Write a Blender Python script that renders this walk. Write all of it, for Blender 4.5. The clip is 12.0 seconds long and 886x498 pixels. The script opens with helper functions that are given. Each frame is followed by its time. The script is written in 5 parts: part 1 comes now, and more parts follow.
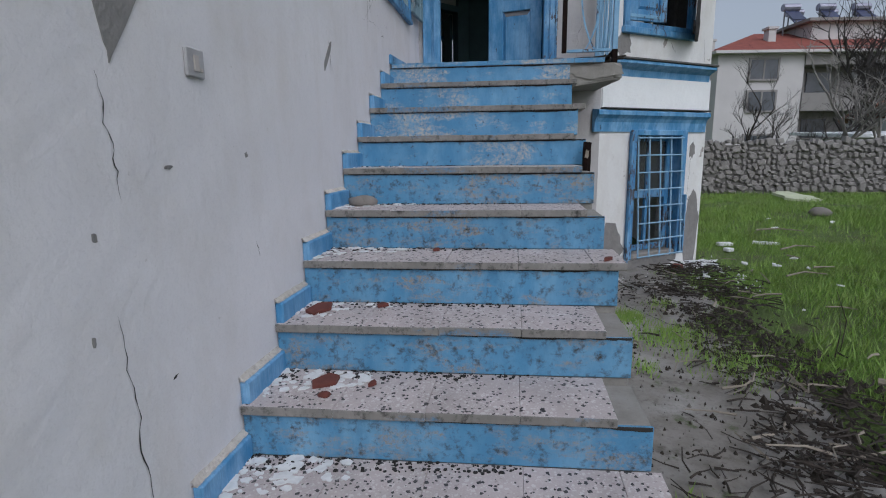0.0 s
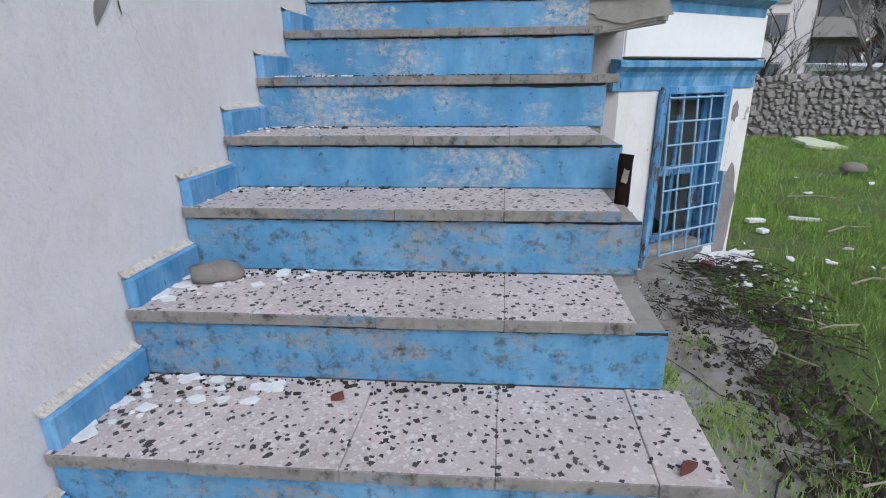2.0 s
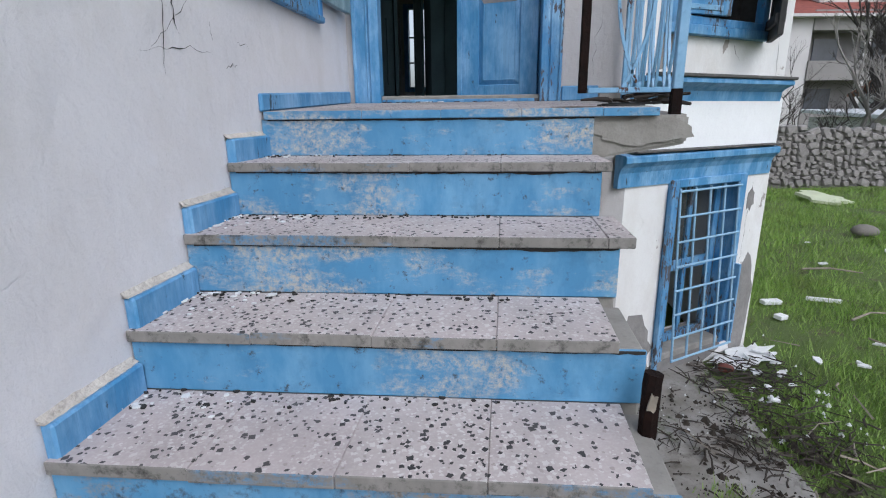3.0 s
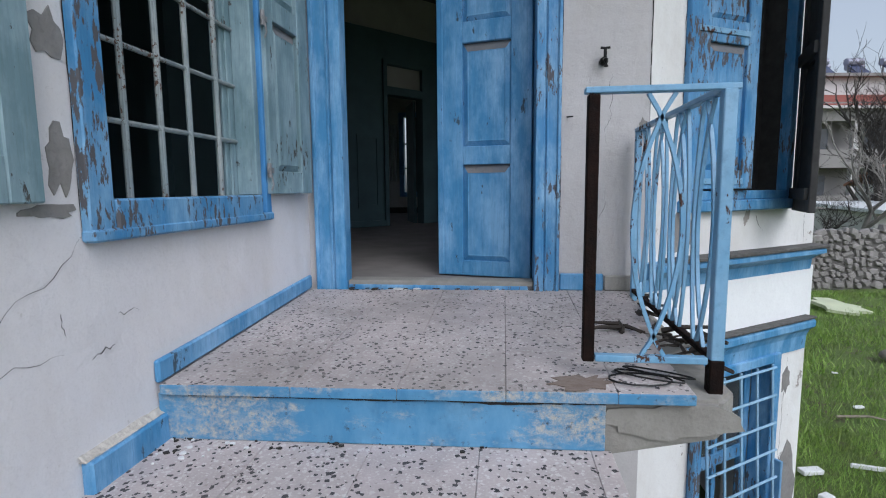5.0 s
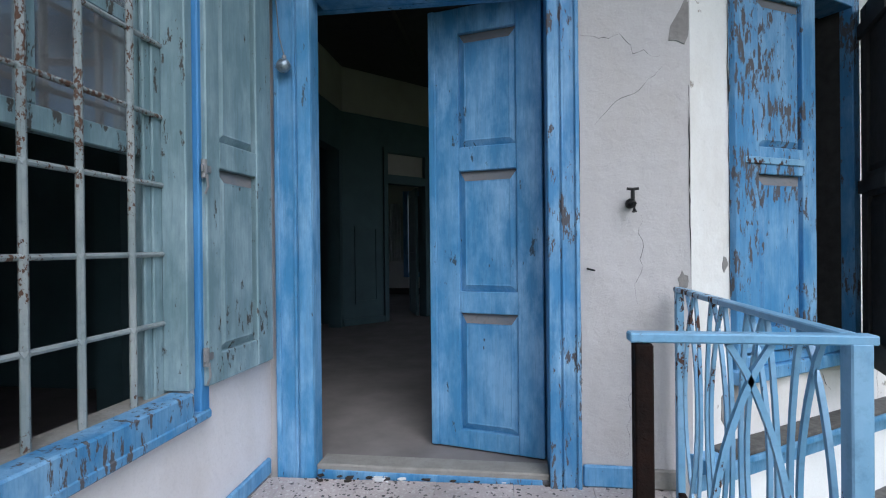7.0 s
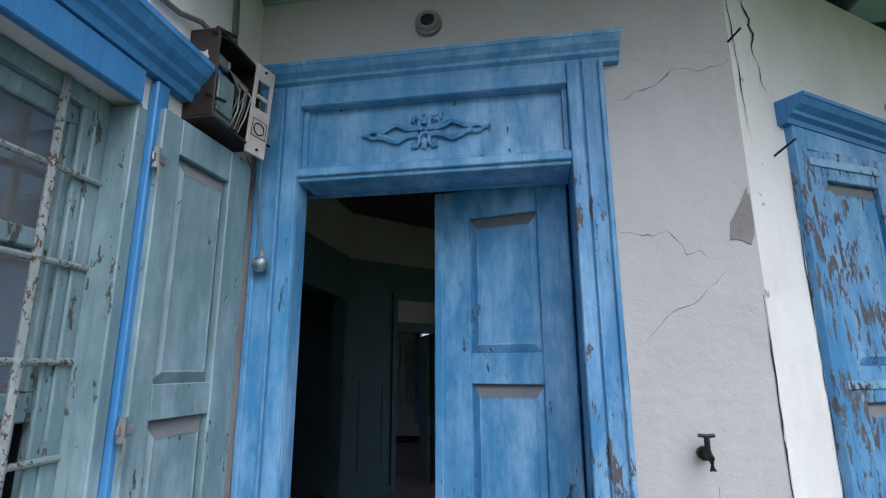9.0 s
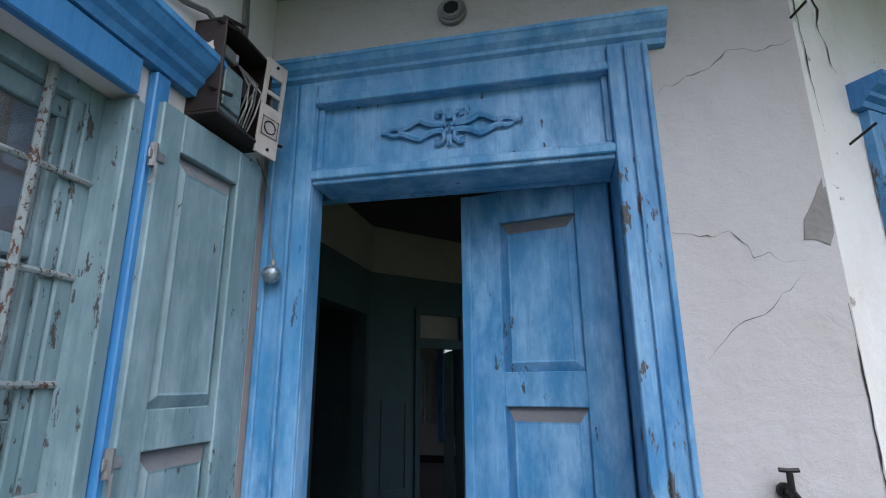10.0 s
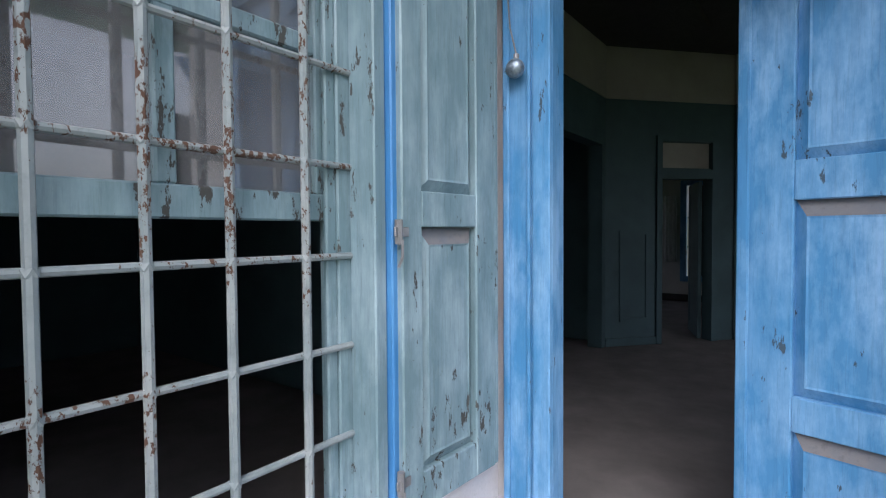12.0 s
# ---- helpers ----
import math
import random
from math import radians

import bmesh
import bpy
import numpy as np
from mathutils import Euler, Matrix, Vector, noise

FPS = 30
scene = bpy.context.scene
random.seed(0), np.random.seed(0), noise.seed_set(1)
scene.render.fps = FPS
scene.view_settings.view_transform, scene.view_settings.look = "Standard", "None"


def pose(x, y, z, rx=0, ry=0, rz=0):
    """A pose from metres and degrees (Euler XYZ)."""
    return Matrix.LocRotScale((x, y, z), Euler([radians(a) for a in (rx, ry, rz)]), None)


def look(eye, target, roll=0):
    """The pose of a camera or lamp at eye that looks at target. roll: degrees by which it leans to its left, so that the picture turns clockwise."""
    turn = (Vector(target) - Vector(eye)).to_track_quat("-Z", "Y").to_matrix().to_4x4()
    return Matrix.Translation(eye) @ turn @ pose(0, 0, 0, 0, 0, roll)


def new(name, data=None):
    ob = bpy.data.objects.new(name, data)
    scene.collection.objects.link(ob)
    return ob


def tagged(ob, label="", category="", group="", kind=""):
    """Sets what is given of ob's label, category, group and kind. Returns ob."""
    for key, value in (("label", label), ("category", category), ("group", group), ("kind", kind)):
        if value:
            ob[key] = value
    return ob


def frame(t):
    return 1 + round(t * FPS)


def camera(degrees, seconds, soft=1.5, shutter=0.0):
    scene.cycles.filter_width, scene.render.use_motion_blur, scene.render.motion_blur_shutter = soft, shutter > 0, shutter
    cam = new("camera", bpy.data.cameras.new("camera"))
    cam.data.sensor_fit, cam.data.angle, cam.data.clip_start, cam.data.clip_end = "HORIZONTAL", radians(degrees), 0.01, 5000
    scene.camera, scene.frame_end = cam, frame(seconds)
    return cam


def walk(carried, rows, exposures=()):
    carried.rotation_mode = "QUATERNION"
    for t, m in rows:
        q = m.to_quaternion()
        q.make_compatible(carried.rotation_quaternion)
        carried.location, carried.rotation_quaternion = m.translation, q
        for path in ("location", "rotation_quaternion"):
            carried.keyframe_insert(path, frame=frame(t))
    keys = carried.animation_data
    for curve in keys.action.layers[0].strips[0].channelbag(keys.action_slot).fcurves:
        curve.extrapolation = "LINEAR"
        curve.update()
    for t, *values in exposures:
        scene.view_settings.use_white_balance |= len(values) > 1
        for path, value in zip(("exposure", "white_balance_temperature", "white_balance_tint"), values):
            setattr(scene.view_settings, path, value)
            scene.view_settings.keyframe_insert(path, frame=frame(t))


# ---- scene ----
cam = camera(81.4, 12.0, soft=1.1)
METRES, EYE, TILT, LEAN, TURN = 4.7, 1.232, 0.0, 0.0, 7.9
ROWS = [
    (0.0, 0.0, 0.0, 0.0, -0.14, -10.71, 0.74),
    (0.5, 0.0034, 0.062, 0.0015, -0.33, -16.62, 0.75),
    (1.0, 0.0212, 0.1327, 0.0114, -0.83, -18.32, 0.74),
    (1.5, 0.0442, 0.2101, 0.0368, -1.18, -18.67, 0.67),
    (2.0, 0.0442, 0.283, 0.0591, -1.26, -18.55, 0.57),
    (2.5, 0.0444, 0.3531, 0.1071, -1.33, -17.2, 0.51),
    (3.0, 0.0646, 0.3964, 0.1349, -1.36, -14.88, 0.55),
    (5.0, 0.0964, 0.5352, 0.2577, -1.18, -6.65, 0.51),
    (5.5, 0.0987, 0.5542, 0.2783, -0.84, -5.17, 0.48),
    (6.0, 0.0882, 0.5944, 0.2988, -0.49, -3.57, 0.37),
    (6.5, 0.0968, 0.6179, 0.3213, -0.37, -2.08, 0.47),
    (7.0, 0.1152, 0.6477, 0.3511, -0.14, -0.22, 0.6),
    (7.5, 0.1162, 0.6566, 0.3716, 0.39, 2.16, 0.52),
    (9.5, 0.1208, 0.7599, 0.4464, 2.44, 14.51, 0.48),
    (10.0, 0.1154, 0.7737, 0.4413, 3.99, 14.61, 0.4),
    (10.5, 0.1063, 0.7897, 0.4258, 5.57, 12.11, 0.43),
    (11.0, 0.1028, 0.7957, 0.416, 9.57, 6.59, 0.47),
    (11.5, 0.0991, 0.7928, 0.4107, 18.94, 1.79, 0.51),
    (12.0, 0.0974, 0.7864, 0.4071, 28.76, -1.81, 0.39),
]
walk(cam, [(t, pose(0, 0, EYE, TILT, LEAN, TURN) @ pose(METRES * x, METRES * y, METRES * z, 90 + pitch, roll, yaw)) for t, x, y, z, yaw, pitch, roll in ROWS],
     exposures=[(0.0, -0.36, 5830, 10), (1.2, -0.04, 5830, 10), (2.5, 0.26, 5880, 10), (5.0, 0.18, 5830, 9), (6.5, 0.28, 5780, 9), (7.5, 0.48, 5780, 9), (9.5, 0.58, 5780, 11), (10.5, 0.58, 5830, 13), (12.0, 0.90, 6080, 15)])

# ---------------- exposure, world, light ----------------
scene.view_settings.exposure = 0.0
world = bpy.data.worlds.new("overcast_sky")
scene.world = world
world.use_nodes = True
wn = world.node_tree
wbg = wn.nodes["Background"]
wsky = wn.nodes.new("ShaderNodeTexSky")
wsky.sky_type = "NISHITA"
wsky.sun_disc = False
wsky.sun_elevation, wsky.sun_rotation = radians(48), radians(150)
wsky.dust_density, wsky.air_density = 4.0, 1.0
whs = wn.nodes.new("ShaderNodeHueSaturation")
whs.inputs["Saturation"].default_value = 0.38
wn.links.new(wsky.outputs[0], whs.inputs["Color"])
wn.links.new(whs.outputs[0], wbg.inputs["Color"])
wbg.inputs["Strength"].default_value = 0.155

sun_data = bpy.data.lights.new("sun", "SUN")
sun_data.energy, sun_data.angle, sun_data.color = 0.5, radians(40), (1.0, 0.96, 0.92)
sun = new("sun", sun_data)
sun.matrix_basis = look((4, -6, 9), (0, 3, 1))

# ---------------- materials ----------------


def material(name):
    m = bpy.data.materials.new(name)
    m.use_nodes = True
    return m, m.node_tree, m.node_tree.nodes["Principled BSDF"]


def node(nt, kind, **values):
    n = nt.nodes.new(kind)
    for key, value in values.items():
        n.inputs[key.replace("_", " ")].default_value = value
    return n


def place(nt, sx=1.0, sy=1.0, sz=1.0):
    """World position, stretched."""
    g = nt.nodes.new("ShaderNodeNewGeometry")
    m = nt.nodes.new("ShaderNodeMapping")
    m.inputs["Scale"].default_value = (sx, sy, sz)
    nt.links.new(g.outputs["Position"], m.inputs["Vector"])
    return m.outputs["Vector"]


def noisy(nt, scale, detail=4.0, rough=0.55, stretch=(1, 1, 1), warp=0.0):
    n = node(nt, "ShaderNodeTexNoise", Scale=scale, Detail=detail, Roughness=rough, Distortion=warp)
    nt.links.new(place(nt, *stretch), n.inputs["Vector"])
    return n.outputs["Fac"]


def ramp(nt, fac, a, b, va=0.0, vb=1.0):
    n = nt.nodes.new("ShaderNodeMapRange")
    n.inputs["From Min"].default_value, n.inputs["From Max"].default_value = a, b
    n.inputs["To Min"].default_value, n.inputs["To Max"].default_value = va, vb
    nt.links.new(fac, n.inputs["Value"])
    return n.outputs["Result"]


def math2(nt, op, a, b):
    n = nt.nodes.new("ShaderNodeMath")
    n.operation = op
    for i, v in enumerate((a, b)):
        if isinstance(v, (int, float)):
            n.inputs[i].default_value = v
        else:
            nt.links.new(v, n.inputs[i])
    return n.outputs[0]


def blend(nt, fac, a, b, mode="MIX"):
    n = nt.nodes.new("ShaderNodeMix")
    n.data_type, n.blend_type = "RGBA", mode
    if isinstance(fac, (int, float)):
        n.inputs[0].default_value = fac
    else:
        nt.links.new(fac, n.inputs[0])
    for i, v in ((6, a), (7, b)):
        if isinstance(v, tuple):
            n.inputs[i].default_value = (*v, 1)
        else:
            nt.links.new(v, n.inputs[i])
    return n.outputs[2]


def bumped(nt, bsdf, height, strength=0.3, distance=0.005):
    b = nt.nodes.new("ShaderNodeBump")
    b.inputs["Strength"].default_value, b.inputs["Distance"].default_value = strength, distance
    nt.links.new(height, b.inputs["Height"])
    nt.links.new(b.outputs[0], bsdf.inputs["Normal"])


def paint(name, col, pale, under, wear=0.62, grain=(40, 40, 2.5), rough=0.5, chip=14.0, dirt=0.0, shape=(1, 1, 0.5), soft=0.025, tone=0.38):
    """Old brushed paint on wood or cement: faded patches, grain, flakes down to what lies under it."""
    m, nt, b = material(name)
    fade = ramp(nt, noisy(nt, 7.0, 8, 0.68, (1.3, 1.3, 0.5)), 0.41, 0.62)
    patch = ramp(nt, noisy(nt, 1.7, 5, 0.6), 0.35, 0.7)
    streak = ramp(nt, noisy(nt, 1.0, 6, 0.65, grain), 0.3, 0.75)
    fine = noisy(nt, 1.0, 5, 0.7, tuple(v * 3.5 for v in grain))
    c = blend(nt, math2(nt, "MULTIPLY", fade, ramp(nt, patch, 0, 1, 0.35, 1.0)), col, pale)
    c = blend(nt, math2(nt, "MULTIPLY", streak, tone), c, tuple(v * 0.5 for v in col))
    c = blend(nt, ramp(nt, fine, 0.52, 0.8, 0, 0.55), c, tuple(v * 0.45 for v in col))
    flake = math2(nt, "MULTIPLY", noisy(nt, chip, 8, 0.68, shape), ramp(nt, noisy(nt, 2.2, 3), 0.3, 0.7, 0.72, 1.18))
    mask = ramp(nt, flake, wear, wear + soft)
    if soft > 0.05:
        mask = math2(nt, "MULTIPLY", mask, ramp(nt, noisy(nt, 60, 7, 0.75), 0.40, 0.60))
    c = blend(nt, mask, c, under)
    if dirt:
        spots = ramp(nt, noisy(nt, 26, 7, 0.7), 0.63 - dirt * 0.1, 0.70)
        c = blend(nt, spots, c, (0.035, 0.035, 0.03))
    nt.links.new(c, b.inputs["Base Color"])
    b.inputs["Roughness"].default_value = rough
    nt.links.new(ramp(nt, mask, 0, 1, rough, 0.9), b.inputs["Roughness"])
    h = math2(nt, "SUBTRACT", math2(nt, "MULTIPLY", streak, 0.25), mask)
    bumped(nt, b, h, 0.55, 0.003)
    return m


def plaster(name, col=(0.71, 0.69, 0.71), stain=(0.48, 0.44, 0.39), amount=0.7, peel=0.0):
    m, nt, b = material(name)
    big = ramp(nt, noisy(nt, 0.9, 5, 0.6), 0.35, 0.75)
    mid = ramp(nt, noisy(nt, 5.0, 6, 0.65, (1, 1, 0.5)), 0.45, 0.8)
    c = blend(nt, math2(nt, "MULTIPLY", big, 0.45), col, tuple(v * 0.72 for v in col))
    c = blend(nt, math2(nt, "MULTIPLY", mid, amount * 0.5), c, stain)
    wash = ramp(nt, noisy(nt, 2.2, 7, 0.68, (1, 1, 0.7), 0.8), 0.50, 0.72)
    c = blend(nt, math2(nt, "MULTIPLY", wash, amount * 0.45), c, tuple(v * k for v, k in zip(col, (0.80, 0.75, 0.68))))
    spots = ramp(nt, noisy(nt, 24, 6, 0.7), 0.68, 0.72)
    c = blend(nt, ramp(nt, noisy(nt, 120, 4, 0.7), 0.5, 0.8, 0, 0.30), c, tuple(v * 0.6 for v in col))
    c = blend(nt, math2(nt, "MULTIPLY", spots, 0.35), c, (0.30, 0.27, 0.24))
    h = math2(nt, "ADD", math2(nt, "MULTIPLY", noisy(nt, 3.5, 3), 2.2), math2(nt, "MULTIPLY", noisy(nt, 38, 8, 0.72), 0.45))
    h = math2(nt, "ADD", h, math2(nt, "MULTIPLY", noisy(nt, 11, 5, 0.6, warp=0.6), 0.7))
    if peel:
        off = ramp(nt, noisy(nt, 5.5, 8, 0.62), 0.70 - peel, 0.71 - peel)
        c = blend(nt, off, c, (0.33, 0.30, 0.28))
        h = math2(nt, "SUBTRACT", h, math2(nt, "MULTIPLY", off, 0.5))
    # hairline cracks
    v = node(nt, "ShaderNodeTexVoronoi", Scale=1.0)
    v.feature = "DISTANCE_TO_EDGE"
    warp = node(nt, "ShaderNodeTexNoise", Scale=4.0, Detail=6.0)
    nt.links.new(place(nt), warp.inputs["Vector"])
    add = nt.nodes.new("ShaderNodeVectorMath")
    add.operation = "MULTIPLY_ADD"
    nt.links.new(warp.outputs["Color"], add.inputs[0])
    add.inputs[1].default_value = (0.45, 0.45, 0.45)
    nt.links.new(place(nt), add.inputs[2])
    nt.links.new(add.outputs[0], v.inputs["Vector"])
    hair = ramp(nt, v.outputs["Distance"], 0.0, 0.005, 1, 0)
    hair = math2(nt, "MULTIPLY", hair, ramp(nt, noisy(nt, 1.3, 2), 0.64, 0.72))
    c = blend(nt, math2(nt, "MULTIPLY", hair, 0.22), c, (0.2, 0.19, 0.18))
    h = math2(nt, "SUBTRACT", h, math2(nt, "MULTIPLY", hair, 0.4))
    nt.links.new(c, b.inputs["Base Color"])
    b.inputs["Roughness"].default_value = 0.85
    bumped(nt, b, h, 0.55, 0.013)
    return m


def rough_stone(name, a, c2, scale=8.0, bump=0.6, rough=0.9, fine=60.0):
    m, nt, b = material(name)
    f = ramp(nt, noisy(nt, scale, 7, 0.65), 0.3, 0.72)
    c = blend(nt, f, a, c2)
    info = nt.nodes.new("ShaderNodeObjectInfo")
    c = blend(nt, ramp(nt, info.outputs["Random"], 0, 1, 0, 0.45), c, tuple(v * 0.5 for v in a))
    c = blend(nt, ramp(nt, noisy(nt, fine, 4, 0.6), 0.55, 0.8, 0, 0.5), c, tuple(v * 0.4 for v in a))
    nt.links.new(c, b.inputs["Base Color"])
    b.inputs["Roughness"].default_value = rough
    bumped(nt, b, math2(nt, "ADD", noisy(nt, scale * 2, 6), math2(nt, "MULTIPLY", noisy(nt, fine, 5), 0.4)), bump, 0.01)
    return m


def terrazzo(name, grime):
    m, nt, b = material(name)
    base = blend(nt, ramp(nt, noisy(nt, 5, 5), 0.3, 0.7), (0.52, 0.45, 0.45), (0.40, 0.345, 0.345))
    base = blend(nt, ramp(nt, noisy(nt, 130, 3), 0.45, 0.7, 0, 0.45), base, (0.62, 0.58, 0.57))
    warp = node(nt, "ShaderNodeTexNoise", Scale=70.0, Detail=2.0)
    nt.links.new(place(nt), warp.inputs["Vector"])
    add = nt.nodes.new("ShaderNodeVectorMath")
    add.operation = "MULTIPLY_ADD"
    nt.links.new(warp.outputs["Color"], add.inputs[0])
    add.inputs[1].default_value = (0.011, 0.011, 0.0)
    nt.links.new(place(nt, 1.2, 0.85, 1.0), add.inputs[2])

    info = nt.nodes.new("ShaderNodeObjectInfo")
    dense = ramp(nt, noisy(nt, 2.4, 2), 0.35, 0.65, 0.55, 1.25)

    def chips(scale, share, radius, turn, stretch):
        """Flat broken chips, longer than wide, lying at about one angle."""
        mp = nt.nodes.new("ShaderNodeMapping")
        mp.inputs["Rotation"].default_value = (0, 0, radians(turn))
        mp.inputs["Scale"].default_value = (1.0, stretch, 1.0)
        nt.links.new(add.outputs[0], mp.inputs["Vector"])
        v = node(nt, "ShaderNodeTexVoronoi", Scale=scale)
        v.voronoi_dimensions = "2D"
        v.distance = "MANHATTAN"
        nt.links.new(mp.outputs["Vector"], v.inputs["Vector"])
        sep = nt.nodes.new("ShaderNodeSeparateColor")
        nt.links.new(v.outputs["Color"], sep.inputs[0])
        size = ramp(nt, sep.outputs[1], 0, 1, radius * 0.35, radius)
        limit = math2(nt, "MULTIPLY", dense, share)
        return math2(nt, "MULTIPLY", math2(nt, "LESS_THAN", sep.outputs[0], limit), math2(nt, "LESS_THAN", v.outputs["Distance"], size))

    base = blend(nt, ramp(nt, info.outputs["Random"], 0, 1, 0, 0.35), base, (0.46, 0.42, 0.40))
    pale = math2(nt, "MAXIMUM", chips(46, 0.30, 0.55, 20, 1.3), chips(70, 0.35, 0.5, 70, 1.6))
    c = blend(nt, math2(nt, "MULTIPLY", pale, 0.62), base, (0.66, 0.64, 0.63))
    c = blend(nt, math2(nt, "MULTIPLY", chips(60, 0.10, 0.45, 40, 1.5), 0.5), c, (0.25, 0.21, 0.20))
    black = math2(nt, "MAXIMUM", math2(nt, "MAXIMUM", chips(40, 0.15, 0.52, 25, 1.35), chips(46, 0.14, 0.52, 75, 1.4)), chips(56, 0.11, 0.50, -38, 1.3))
    c = blend(nt, black, c, (0.020, 0.020, 0.024))
    dirt = ramp(nt, noisy(nt, 2.6, 6, 0.7), 0.40, 0.70, grime * 0.4, 0.30 + grime)
    c = blend(nt, dirt, c, (0.19, 0.172, 0.162))
    nt.links.new(c, b.inputs["Base Color"])
    nt.links.new(ramp(nt, noisy(nt, 9, 4), 0.3, 0.7, 0.45, 0.75), b.inputs["Roughness"])
    bumped(nt, b, math2(nt, "ADD", noisy(nt, 150, 3), math2(nt, "MULTIPLY", black, 0.3)), 0.25, 0.002)
    return m


def plain(name, col, rough=0.7, var=0.35, scale=12.0, metal=0.0, bump=0.2):
    m, nt, b = material(name)
    c = blend(nt, ramp(nt, noisy(nt, scale, 6, 0.6), 0.3, 0.7), col, tuple(v * (1 - var) for v in col))
    nt.links.new(c, b.inputs["Base Color"])
    b.inputs["Roughness"].default_value, b.inputs["Metallic"].default_value = rough, metal
    bumped(nt, b, noisy(nt, scale * 4, 5), bump, 0.003)
    return m


def pane_glass(name, tint=(0.8, 0.82, 0.85), rough=0.03, ior=1.95):
    m, nt, b = material(name)
    b.inputs["Base Color"].default_value = (*tint, 1)
    b.inputs["Transmission Weight"].default_value = 0.92
    b.inputs["Roughness"].default_value = rough
    b.inputs["IOR"].default_value = ior
    return m


BLUE = paint("blue_paint", (0.062, 0.235, 0.46), (0.29, 0.50, 0.74), (0.05, 0.085, 0.12), 0.655, chip=30, shape=(1, 1, 0.3), tone=0.32)
BLUE_WORN = paint("flaking_blue_paint", (0.058, 0.225, 0.46), (0.29, 0.49, 0.70), (0.085, 0.085, 0.095), 0.55, chip=40, shape=(1, 1, 0.28))
BLUE_DEEP = paint("deep_blue_paint", (0.05, 0.205, 0.47), (0.10, 0.30, 0.59), (0.25, 0.24, 0.23), 0.73)
RISER = paint("blue_cement_paint", (0.070, 0.235, 0.43), (0.165, 0.355, 0.55), (0.44, 0.42, 0.38), 0.485, grain=(3, 3, 3), rough=0.6, chip=7, dirt=0.35, shape=(0.6, 1, 1.5), soft=0.14, tone=0.35)
RISER_MOULD = paint("mouldy_blue_cement_paint", (0.080, 0.25, 0.44), (0.185, 0.375, 0.56), (0.28, 0.25, 0.215), 0.475, grain=(3, 3, 3), rough=0.65, chip=11, dirt=1.15, shape=(0.5, 1, 1.4), soft=0.12, tone=0.35)
NOSING = paint("worn_nosing_paint", (0.20, 0.19, 0.175), (0.30, 0.28, 0.265), (0.11, 0.23, 0.37), 0.56, grain=(6, 6, 6), rough=0.8, chip=7, dirt=1.1, shape=(0.4, 1, 1.5), soft=0.07)
GREEN = paint("pale_green_paint", (0.16, 0.25, 0.285), (0.36, 0.475, 0.53), (0.06, 0.062, 0.06), 0.605, chip=40, shape=(1, 1, 0.35))
RAIL_PAINT = paint("pale_blue_metal_paint", (0.16, 0.35, 0.55), (0.28, 0.46, 0.64), (0.06, 0.03, 0.022), 0.57, grain=(8, 8, 8), rough=0.4, chip=34)
BAR_PAINT = paint("rusty_grey_bar_paint", (0.23, 0.275, 0.29), (0.36, 0.38, 0.38), (0.085, 0.045, 0.03), 0.57, grain=(8, 8, 8), rough=0.5, chip=80, shape=(1, 1, 0.6))
BAR_BLUE = paint("blue_bar_paint", (0.24, 0.42, 0.60), (0.34, 0.50, 0.64), (0.10, 0.06, 0.05), 0.66, grain=(8, 8, 8), chip=26)
RUST = rough_stone("rusted_iron", (0.006, 0.005, 0.005), (0.024, 0.011, 0.008), 22, 0.6, 0.85)
RUST.node_tree.nodes["Principled BSDF"].inputs["Specular IOR Level"].default_value = 0.12
WALL = plaster("white_plaster")
WALL_BAY = plaster("peeling_white_plaster", (0.74, 0.735, 0.73), (0.44, 0.39, 0.34), 0.75, 0.05)
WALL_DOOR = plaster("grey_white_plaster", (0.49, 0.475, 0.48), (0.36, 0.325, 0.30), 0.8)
BAND = plaster("clean_white_plaster", (0.80, 0.81, 0.82), (0.6, 0.58, 0.55), 0.15)
CONCRETE = rough_stone("bare_concrete", (0.36, 0.345, 0.32), (0.22, 0.205, 0.185), 9.0, 0.7)
MORTAR = rough_stone("exposed_mortar", (0.30, 0.285, 0.275), (0.20, 0.19, 0.185), 14.0, 0.7)
RUST_STAIN = rough_stone("rust_stain", (0.27, 0.22, 0.19), (0.18, 0.12, 0.09), 30.0, 0.3)
GLASS_OLD = pane_glass("dirty_cellar_glass", (0.35, 0.37, 0.38), 0.12, 1.35)
SOIL = plain("dark_soil", (0.040, 0.032, 0.024), 0.95, 0.5, 30)
LIP = rough_stone("broken_plaster_edge", (0.66, 0.62, 0.57), (0.40, 0.36, 0.32), 30.0, 0.8)
# dust on the panel bevels, with the light they catch painted in
DUST_AND_LIGHT = rough_stone("dust_and_light_on_bevel", (0.195, 0.185, 0.185), (0.13, 0.15, 0.18), 9.0, 0.2)
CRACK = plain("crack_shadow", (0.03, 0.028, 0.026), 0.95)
TERRAZZO = terrazzo("terrazzo", 0.06)
TERRAZZO_DIRTY = terrazzo("grimy_terrazzo", 0.34)
TEAL = plain("dark_teal_wall_paint", (0.058, 0.112, 0.130), 0.7, 0.3, 3.0)
CREAM = plain("cream_frieze_paint", (0.34, 0.33, 0.30), 0.85, 0.25, 2.0)
OLD_FLOOR = plain("dusty_board_floor", (0.225, 0.205, 0.20), 0.8, 0.4, 3.0)
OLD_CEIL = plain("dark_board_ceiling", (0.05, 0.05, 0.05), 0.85)
